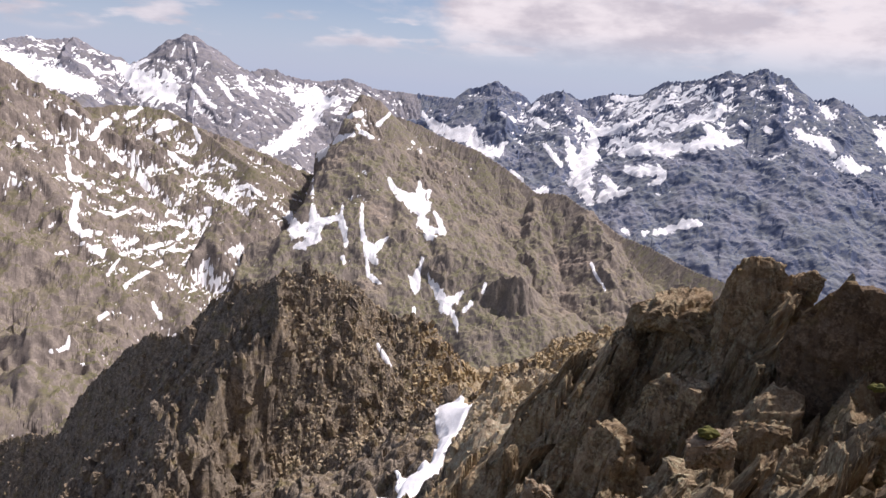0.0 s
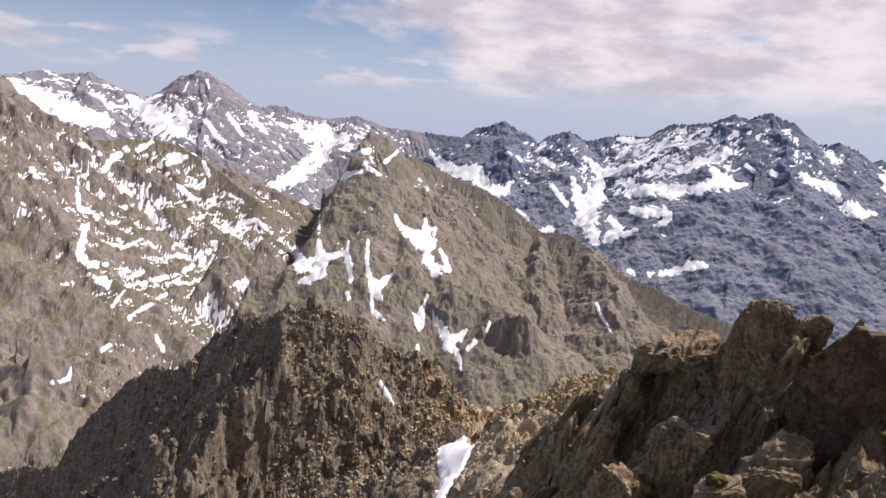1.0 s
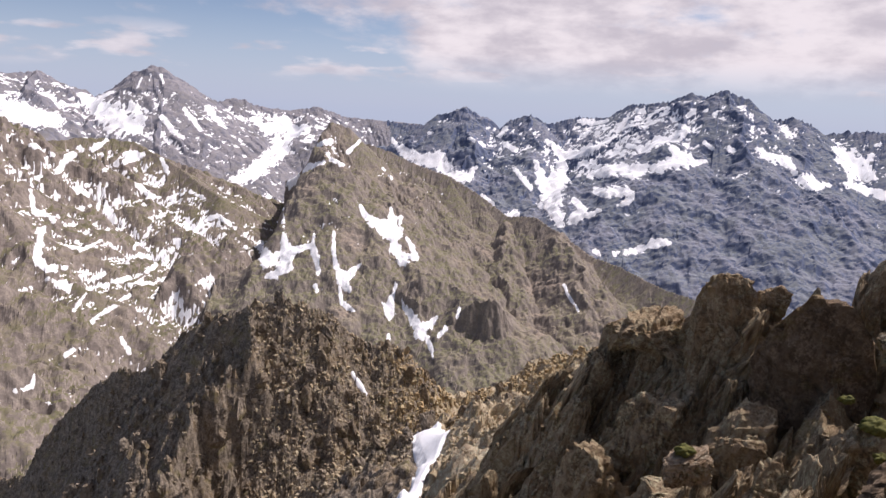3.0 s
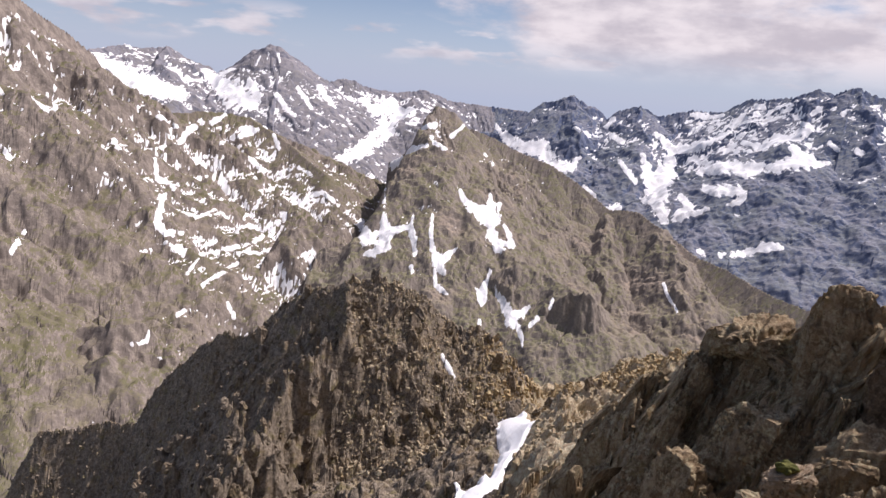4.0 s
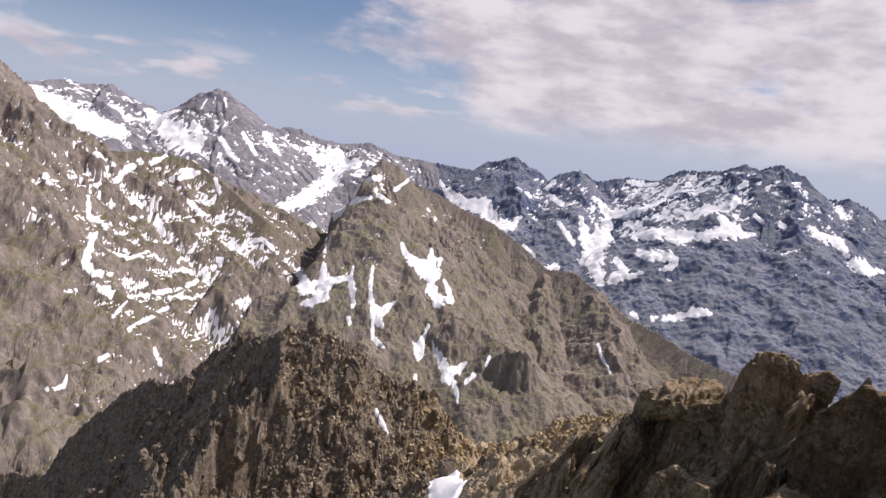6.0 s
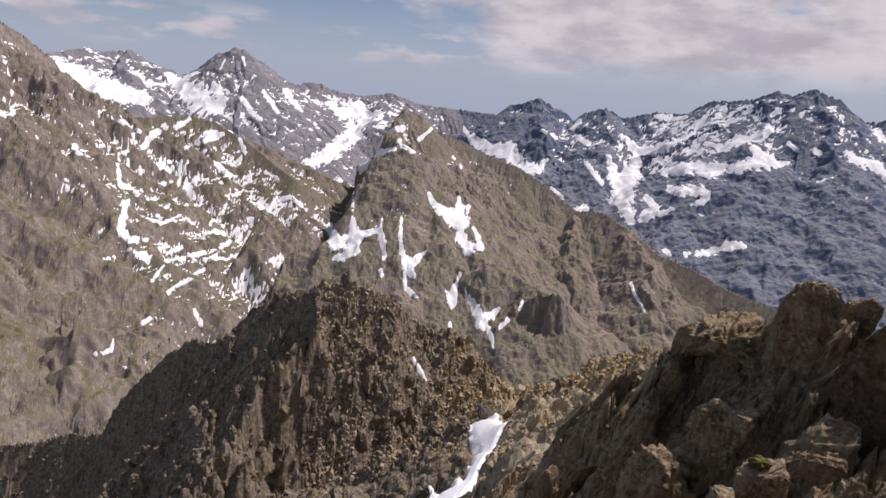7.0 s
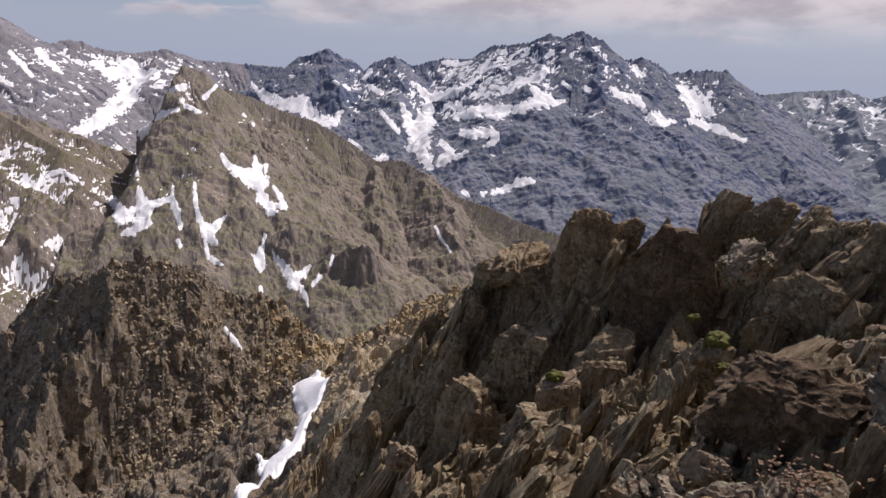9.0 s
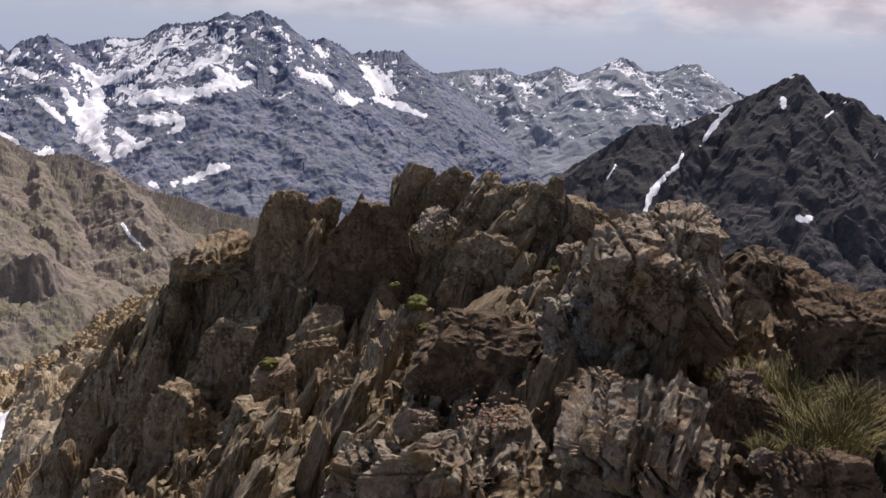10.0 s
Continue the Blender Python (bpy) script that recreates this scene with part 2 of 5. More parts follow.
GULLY_SNOW = [[(2.3, 93.0, -44.9, 0.95), (3.6, 83.9, -41.0, 3.23), (4.2, 76.8, -38.3, 3.7), (3.4, 68.6, -36.0, 2.03), (2.1, 54.0, -29.6, 1.33), (1.3, 49.0, -27.9, 1.09), (0.5, 47.0, -27.7, 1.01), (-0.6, 46.6, -28.1, 1.33), (-1.6, 44.5, -27.6, 1.25), (-1.9, 38.6, -24.5, 0.86), (-2.3, 36.6, -23.8, 0.62)]]

# ---- numeric noise ----
_ANGLE = 2 * math.pi * np.arange(256) / 255.0
_COS, _SIN = np.cos(_ANGLE), np.sin(_ANGLE)


def _mixed(ix, iy, seed):
    h = (ix * 374761393 + iy * 668265263 + seed * 974711) & 0x7FFFFFFF
    h = ((h ^ (h >> 13)) * 1274126177) & 0x7FFFFFFF
    return (h ^ (h >> 16)) & 0xFFFF


def _hash(ix, iy, seed):
    return _mixed(ix.astype(np.int64), iy.astype(np.int64), seed) / 65535.0


def grad(x, y, seed=0):
    """Gradient noise in the plane, about -1 to 1."""
    ix, iy = np.floor(x), np.floor(y)
    fx, fy = x - ix, y - iy
    ix, iy = ix.astype(np.int64), iy.astype(np.int64)
    u, v = fx * fx * fx * (fx * (fx * 6 - 15) + 10), fy * fy * fy * (fy * (fy * 6 - 15) + 10)
    total = 0
    for dx in (0, 1):
        for dy in (0, 1):
            k = _mixed(ix + dx, iy + dy, seed) >> 8
            total = total + (_COS[k] * (fx - dx) + _SIN[k] * (fy - dy)) * (u if dx else 1 - u) * (v if dy else 1 - v)
    return total * 1.5


def fbm(x, y, octaves=4, seed=0, gain=0.5):
    total, amp = 0, 1.0
    for i in range(octaves):
        total = total + amp * grad(x, y, seed + i)
        x, y, amp = x * 2.03 + 17.1, y * 2.03 + 9.7, amp * gain
    return total


def ridged(x, y, octaves=4, seed=0, gain=0.5):
    """Sharp-crested noise, about 0 to 1."""
    total, amp, norm = 0, 1.0, 0.0
    for i in range(octaves):
        total = total + amp * (1 - np.abs(grad(x, y, seed + i)))
        norm += amp
        x, y, amp = x * 2.03 + 5.3, y * 2.03 + 31.7, amp * gain
    return total / norm


def broken(x, y, size, seed):
    """Broken ground: cells of uneven outline, each with its own flat, tilted top; about -1 to 1."""
    x, y = x / size, y / size
    x, y = x + 0.25 * grad(x, y, seed + 31), y + 0.25 * grad(x + 7.7, y, seed + 32)
    ix, iy = np.floor(x), np.floor(y)
    best, height = np.full(x.shape, 1e9), np.zeros(x.shape)
    for dx in (-1, 0, 1):
        for dy in (-1, 0, 1):
            cx, cy = ix + dx, iy + dy
            px, py = x - cx - _hash(cx, cy, seed), y - cy - _hash(cx, cy, seed + 1)
            d = px * px + py * py
            won = d < best
            best = np.where(won, d, best)
            top = 1.3 * (_hash(cx, cy, seed + 2) - 0.5) + 1.4 * ((_hash(cx, cy, seed + 3) - 0.5) * px + (_hash(cx, cy, seed + 4) - 0.5) * py)
            height = np.where(won, top, height)
    return height


def along(x, y, line):
    """The way to a line in plan, and the line's height there."""
    near, height = np.full(x.shape, 1e9), np.zeros(x.shape)
    for (ax, ay, az), (bx, by, bz) in zip(line, line[1:]):
        ex, ey = bx - ax, by - ay
        u = np.clip(((x - ax) * ex + (y - ay) * ey) / (ex * ex + ey * ey), 0, 1)
        d = np.hypot(x - ax - u * ex, y - ay - u * ey)
        height = np.where(d < near, az + u * (bz - az), height)
        near = np.minimum(near, d)
    return near, height


# ---- materials ----
class Nodes:
    """Short-hand for node materials."""

    def __init__(self, name):
        self.mat = bpy.data.materials.new(name)
        self.mat.use_nodes = True
        self.nd, self.ln = self.mat.node_tree.nodes, self.mat.node_tree.links
        self.bsdf = self.nd["Principled BSDF"]
        self.co = self.nd.new("ShaderNodeTexCoord").outputs["Object"]

    def put(self, value, socket):
        if isinstance(value, (int, float)):
            socket.default_value = value
        elif isinstance(value, tuple):
            socket.default_value = (*value, 1.0)[: len(socket.default_value)]
        else:
            self.ln.new(value, socket)

    def noise(self, scale, detail=6.0, rough=0.6, stretch=(1, 1, 1), warp=0.0):
        mp = self.nd.new("ShaderNodeMapping")
        mp.inputs["Scale"].default_value = stretch
        self.ln.new(self.co, mp.inputs[0])
        n = self.nd.new("ShaderNodeTexNoise")
        for k, v in (("Scale", scale), ("Detail", detail), ("Roughness", rough), ("Distortion", warp)):
            n.inputs[k].default_value = v
        self.ln.new(mp.outputs[0], n.inputs["Vector"])
        return n.outputs[0]

    def cells(self, scale, feature="F1", stretch=(1, 1, 1)):
        mp = self.nd.new("ShaderNodeMapping")
        mp.inputs["Scale"].default_value = stretch
        self.ln.new(self.co, mp.inputs[0])
        n = self.nd.new("ShaderNodeTexVoronoi")
        n.feature = feature
        n.inputs["Scale"].default_value = scale
        self.ln.new(mp.outputs[0], n.inputs["Vector"])
        return n.outputs["Distance"], n.outputs.get("Color")

    def ramp(self, v, lo, hi, a=0.0, b=1.0):
        r = self.nd.new("ShaderNodeMapRange")
        r.interpolation_type = "SMOOTHSTEP"
        self.ln.new(v, r.inputs[0])
        for i, s in enumerate((lo, hi, a, b)):
            r.inputs[1 + i].default_value = s
        return r.outputs[0]

    def math(self, op, a, b=0.0):
        m = self.nd.new("ShaderNodeMath")
        m.operation = op
        self.put(a, m.inputs[0])
        self.put(b, m.inputs[1])
        return m.outputs[0]

    def mix(self, fac, a, b, blend="MIX"):
        m = self.nd.new("ShaderNodeMix")
        m.data_type, m.blend_type = "RGBA", blend
        self.put(fac, m.inputs["Factor"])
        self.put(a, m.inputs["A"])
        self.put(b, m.inputs["B"])
        return m.outputs["Result"]

    def up(self):
        g = self.nd.new("ShaderNodeNewGeometry")
        s = self.nd.new("ShaderNodeSeparateXYZ")
        self.ln.new(g.outputs["Normal"], s.inputs[0])
        return s.outputs[2]

    def random(self):
        return self.nd.new("ShaderNodeObjectInfo").outputs["Random"]

    def bump(self, height, strength, distance, under=None):
        b = self.nd.new("ShaderNodeBump")
        b.inputs["Strength"].default_value, b.inputs["Distance"].default_value = strength, distance
        self.ln.new(height, b.inputs["Height"])
        if under is not None:
            self.ln.new(under, b.inputs["Normal"])
        return b.outputs[0]

    def done(self, colour, rough=0.9, normal=None, spec=0.25):
        self.put(colour, self.bsdf.inputs["Base Color"])
        self.put(rough, self.bsdf.inputs["Roughness"])
        self.bsdf.inputs["Specular IOR Level"].default_value = spec
        if normal is not None:
            self.ln.new(normal, self.bsdf.inputs["Normal"])
        return self.mat


def mountain_material(name, rock, pale, grass, scree, size, green=0.5, steep=0.72):
    """Bare rock on the steep faces, scree and thin grass on the gentler ones. size: metres of the large patches."""
    n = Nodes(name)
    large, mid, fine = n.noise(1.0 / size, 5, 0.6), n.noise(6.0 / size, 8, 0.65), n.noise(30.0 / size, 7, 0.72)
    streak = n.noise(14.0 / size, 6, 0.65, (1, 1, 0.3))
    grey = tuple(0.7 * c for c in rock)
    stone = n.mix(n.ramp(mid, 0.41, 0.59), rock, pale)
    stone = n.mix(n.ramp(streak, 0.42, 0.68, 0.0, 0.45), stone, grey)
    soil = n.mix(n.ramp(large, 0.5 - 0.3 * green, 0.72 - 0.3 * green), scree, grass)
    soil = n.mix(n.ramp(n.noise(11.0 / size, 7, 0.7), 0.46, 0.6, 0.0, 0.6), soil, rock)
    slope = n.math("ADD", n.up(), n.math("MULTIPLY", n.math("SUBTRACT", mid, 0.5), 0.6))
    colour = n.mix(n.ramp(slope, steep - 0.08, steep + 0.08), stone, soil)
    # large size means a far range: speckle kept faint to imitate haze
    colour = n.mix(n.ramp(fine, 0.46, 0.62, 0.0, 0.6 if size < 200 else 0.35), colour, grey)
    relief = n.math("ADD", mid, n.math("MULTIPLY", fine, 0.4))
    return n.done(colour, 0.95, n.bump(relief, 0.6, size * (0.02 if size < 200 else 0.009)), 0.1)


def snow_material(name, size=8.0):
    n = Nodes(name)
    cups, dirt = n.noise(6.0 / size, 5, 0.6), n.noise(1.0 / size, 5, 0.65)
    colour = n.mix(n.ramp(dirt, 0.5, 0.8, 0.0, 0.6), (0.88, 0.89, 0.91), (0.62, 0.58, 0.53))
    return n.done(colour, 0.7, n.bump(cups, 0.5, size * 0.06), 0.2)


def rock_material(name, base, pale, dark, warm, size, lichen=0.5):
    """Weathered rock: grey-brown, rusty patches, pale crusts and black lichen. size: metres of a block."""
    n = Nodes(name)
    large, mid, fine, grit = n.noise(1.4 / size, 4, 0.6), n.noise(6 / size, 8, 0.7), n.noise(28 / size, 6, 0.72), n.noise(110 / size, 3, 0.7)
    colour = n.mix(n.ramp(mid, 0.38, 0.60), base, pale)
    colour = n.mix(n.ramp(large, 0.48, 0.66, 0.0, 0.7), colour, warm)
    crust = n.math("MULTIPLY", n.ramp(n.noise(4 / size, 6, 0.7), 0.46, 0.56), n.ramp(n.noise(18 / size, 6, 0.75), 0.47, 0.53))
    colour = n.mix(n.math("MULTIPLY", crust, 0.9), colour, tuple(min(0.60, c * 1.5) for c in pale))
    spots = n.math("MULTIPLY", n.ramp(n.noise(2.4 / size, 5, 0.7, (1, 1.3, 0.8)), 0.47, 0.56), n.ramp(n.noise(13 / size, 7, 0.75, (1.2, 1, 1)), 0.46, 0.52))
    colour = n.mix(n.math("MULTIPLY", spots, lichen), colour, dark)
    colour = n.mix(n.ramp(fine, 0.52, 0.66, 0.0, 0.5), colour, tuple(c * 0.5 for c in base))
    colour = n.mix(n.ramp(grit, 0.48, 0.64, 0.0, 0.5), colour, tuple(c * 0.4 for c in base))
    colour = n.mix(n.ramp(n.noise(1.2 / size, 6, 0.7, (1, 1, 1.4)), 0.54, 0.66, 0.0, 0.45), colour, (0.23, 0.20, 0.075))
    colour = n.mix(n.ramp(n.random(), 0.0, 1.0, 0.0, 0.3), colour, warm)
    crack, _ = n.cells(2.2 / size, "DISTANCE_TO_EDGE", (1, 1, 0.45))
    relief = n.math("ADD", n.math("ADD", mid, n.math("MULTIPLY", fine, 0.5)), n.math("MULTIPLY", n.ramp(crack, 0.0, 0.05), 0.3))
    return n.done(colour, 0.92, n.bump(grit, 0.7, size * 0.015, n.bump(relief, 1.0, size * 0.06)), 0.15)


def tuft_material(name, dark, light, size):
    n = Nodes(name)
    colour = n.mix(n.ramp(n.noise(1 / size, 5, 0.7), 0.35, 0.65), dark, light)
    colour = n.mix(n.ramp(n.noise(12 / size, 3, 0.6), 0.45, 0.7, 0.0, 0.5), colour, tuple(c * 0.5 for c in dark))
    return n.done(colour, 0.8, n.bump(n.noise(20 / size, 4, 0.6), 0.6, size * 0.08), 0.2)


MAT = {
    "west": mountain_material("brown_rock", (0.195, 0.167, 0.149), (0.32, 0.275, 0.238), (0.15, 0.143, 0.076), (0.25, 0.212, 0.167), 150, 0.6),
    "middle": mountain_material("grey_brown_rock", (0.215, 0.187, 0.166), (0.305, 0.265, 0.228), (0.185, 0.178, 0.105), (0.325, 0.266, 0.212), 150, 0.6),
    # next three, far ranges: the blue of haze is put into the rock colour
    "snowy": mountain_material("haze_grey_rock", (0.18, 0.185, 0.225), (0.27, 0.265, 0.29), (0.20, 0.195, 0.195), (0.28, 0.265, 0.275), 200, 0.2),
    "blue": mountain_material("haze_blue_rock", (0.098, 0.126, 0.21), (0.16, 0.187, 0.262), (0.215, 0.235, 0.25), (0.265, 0.272, 0.31), 220, 0.4),
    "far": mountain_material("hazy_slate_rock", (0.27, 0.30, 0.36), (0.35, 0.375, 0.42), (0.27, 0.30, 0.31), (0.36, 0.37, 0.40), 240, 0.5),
    # dark mountain: cloud shade is put into its rock as a near-black colour
    "dark": mountain_material("cloud_shaded_rock", (0.06, 0.062, 0.073), (0.10, 0.096, 0.10), (0.07, 0.07, 0.06), (0.105, 0.098, 0.098), 110, 0.5),
    "valley": mountain_material("valley_turf", (0.23, 0.20, 0.16), (0.34, 0.29, 0.22), (0.18, 0.18, 0.085), (0.33, 0.27, 0.19), 140, 0.8),
    "snow": snow_material("old_snow", 40.0),
    "gully_snow": snow_material("gully_snow", 4.0),
    "ochre": rock_material("ochre_rock", (0.42, 0.31, 0.18), (0.54, 0.43, 0.28), (0.06, 0.05, 0.035), (0.34, 0.22, 0.09), 2.0, 0.3),
    "moss": tuft_material("green_moss", (0.065, 0.07, 0.018), (0.17, 0.165, 0.045), 0.08),
    "grass": tuft_material("dry_grass", (0.14, 0.125, 0.045), (0.36, 0.30, 0.13), 0.4),
    "grit": rock_material("red_grit", (0.21, 0.145, 0.105), (0.30, 0.215, 0.16), (0.08, 0.06, 0.05), (0.30, 0.17, 0.10), 0.2, 0.3),
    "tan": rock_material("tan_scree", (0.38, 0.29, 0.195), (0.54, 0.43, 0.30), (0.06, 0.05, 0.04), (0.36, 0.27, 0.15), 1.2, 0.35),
    "pale": rock_material("pale_rock", (0.33, 0.26, 0.19), (0.50, 0.42, 0.32), (0.018, 0.015, 0.011), (0.47, 0.30, 0.165), 0.8, 0.95),
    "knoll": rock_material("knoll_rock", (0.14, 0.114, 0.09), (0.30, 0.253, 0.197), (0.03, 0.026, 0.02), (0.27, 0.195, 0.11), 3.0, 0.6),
    "brown": rock_material("dark_brown_rock", (0.14, 0.103, 0.07), (0.25, 0.19, 0.13), (0.014, 0.012, 0.010), (0.17, 0.10, 0.05), 0.9, 0.7),
    "rock": rock_material("outcrop_rock", (0.25, 0.185, 0.118), (0.46, 0.37, 0.25), (0.016, 0.013, 0.010), (0.30, 0.19, 0.095), 0.9, 0.6),
}


# ---- making objects ----
def mesh_from(name, verts, faces, smooth=False):
    """faces: an int array of triangles or quads, or a list of such arrays."""
    me = bpy.data.meshes.new(name)
    groups = [f for f in (faces if isinstance(faces, list) else [faces]) if len(f)]
    loops = np.concatenate([f.ravel() for f in groups]).astype(np.int32)
    sizes = np.concatenate([np.full(len(f), f.shape[1]) for f in groups])
    me.vertices.add(len(verts))
    me.vertices.foreach_set("co", np.asarray(verts, np.float32).ravel())
    me.loops.add(len(loops))
    me.loops.foreach_set("vertex_index", loops)
    me.polygons.add(len(sizes))
    me.polygons.foreach_set("loop_start", np.concatenate([[0], np.cumsum(sizes)[:-1]]).astype(np.int32))
    me.polygons.foreach_set("use_smooth", np.full(len(sizes), smooth))
    me.update(calc_edges=True)
    return me


def thing(name, verts, faces, material, label, category, kind="", group="", smooth=False):
    """A top-level mesh object with its origin at its base."""
    v = np.asarray(verts, float)
    base = np.array([v[:, 0].mean(), v[:, 1].mean(), v[:, 2].min()])
    ob = new(name, mesh_from(name, v - base, faces, smooth))
    ob.location = base
    ob.data.materials.append(material)
    return tagged(ob, label, category, group, kind)


def ridge_height(x0, y0, wx, wy, ridges, rib, rib_size, seed, jag):
    """The height that the ridges give at x, y: each falls away to both sides, with ribs and gullies down its flanks.
    Gives also the way to the nearest crest."""
    best, near = np.full(x0.shape, -1e9), np.full(x0.shape, 1e9)
    sway = 0.7 * fbm(x0 / rib_size / 4, y0 / rib_size / 4, 3, seed + 70)
    for j, (kind, steep, pts) in enumerate(ridges):
        x, y = (x0, y0) if kind == "crest" else (wx, wy)
        along, top = 0.0, np.full(x0.shape, -1e9)
        s, d, crest = (np.zeros(x0.shape) for _ in range(3))
        for (ax, ay, az), (bx, by, bz) in zip(pts, pts[1:]):
            ex, ey = bx - ax, by - ay
            ll = math.hypot(ex, ey)
            u = np.clip(((x - ax) * ex + (y - ay) * ey) / (ll * ll), 0, 1)
            dd = np.hypot(x - ax - u * ex, y - ay - u * ey)
            zz = az + u * (bz - az)
            won = zz - 0.86 * steep * dd > top
            top = np.where(won, zz - 0.86 * steep * dd, top)
            s, d, crest = np.where(won, along + u * ll, s), np.where(won, dd, d), np.where(won, zz, crest)
            along += ll
        if kind == "crest":
            crest = crest + jag * (ridged(s / (0.5 * rib_size), s * 0 + 3.7 * j, 4, seed + 200, 0.6) - 0.72) * np.exp(-d / (0.5 * rib_size))
        fold = ridged(s / rib_size + sway, d / (16 * rib_size) + 13 * j, 3, seed + j)
        drop = steep * (d * (0.86 + 0.14 * np.exp(-d / (3 * rib_size))) + 0.3 * min(1.0, 3 * rib / rib_size) * (0.6 - fold) * np.minimum(d, 2.5 * rib_size))
        best = np.maximum(best, crest - drop - rib * np.minimum(1, d / rib_size) * (1 - fold) * 1.6)
        near = np.minimum(near, d)
    return best, near


def terrain(ridges, az0, az1, r0, r1, na, nr, rib, rib_size, rough, rough_size, seed, floor, warp, jag, blocks=(), ravine=None, bearing=0.0, slim=1.0):
    """A sheet of hillside round the summit between two bearings (degrees) and two distances.
    blocks: sizes and heights of the broken slabs on it, drawn out along a bearing by slim."""
    a = np.radians(np.linspace(az0, az1, na))
    r = r0 * (r1 / r0) ** np.linspace(0, 1, nr)
    A, Rr = np.meshgrid(a, r)
    x, y = Rr * np.sin(A), Rr * np.cos(A)
    wx = x + warp * (fbm(x / rough_size / 1.5, y / rough_size / 1.5, 4, seed + 50))
    wy = y + warp * (fbm(x / rough_size / 1.5 + 40, y / rough_size / 1.5, 4, seed + 60))
    z, near = ridge_height(x, y, wx, wy, ridges, rib, rib_size, seed, jag)
    fade = 0.25 + 0.75 * np.minimum(1, near / (1.2 * rib_size))
    zone = np.clip(0.5 + 1.1 * fbm(x / rough_size / 2.2, y / rough_size / 2.2, 3, seed + 170), 0.3, 1.0)
    crag = 1.6 * ridged(x / rough_size, y / rough_size, 7, seed + 90, 0.56) - 1.15
    bench = fbm(x / rough_size * 2.3, y / rough_size * 2.3, 5, seed + 130, 0.6)
    z = z + rough * fade * (0.75 * crag * (0.35 + 0.65 * zone) + 0.32 * bench * zone)
    # ledges: the slope steps down in uneven bands
    step = 0.2 * rough_size
    level = z / step + 1.8 * fbm(x / rough_size / 2, y / rough_size / 2, 4, seed + 150)
    z = z + (0.12 if rough_size > 90 else 0.3) * step * fade * zone * (np.clip((level % 1.0) * 1.8 - 0.4, 0, 1) - level % 1.0)
    ca, sa = math.cos(radians(bearing)), math.sin(radians(bearing))
    across, down = x * ca - y * sa, (x * sa + y * ca) * slim
    hold = 0.35 + 0.65 * np.minimum(1, near / (0.8 * rib_size))
    for i, (size, lift) in enumerate(blocks):
        z = z + lift * hold * broken(across, down, size, seed + 300 + 10 * i)
    if ravine:
        d, low = along(x + 0.5 * (wx - x), y + 0.5 * (wy - y), ravine)
        z = np.where(x > -540, np.minimum(z, low + 2.6 * np.maximum(d - 20, 0)), low)
    z = np.maximum(z, floor + 0.4 * rough * fbm(x / rough_size / 3, y / rough_size / 3, 4, seed + 7))
    return x, y, z


def sheet_faces(nr, na):
    i = np.arange(nr * na).reshape(nr, na)
    return np.stack([i[:-1, :-1], i[:-1, 1:], i[1:, 1:], i[1:, :-1]], -1).reshape(-1, 4)


def mountain(name, grid, material, label, category="mountain"):
    x, y, z = grid
    v = np.stack([x, y, z], -1).reshape(-1, 3)
    return thing(name, v, sheet_faces(*x.shape), material, label, category)


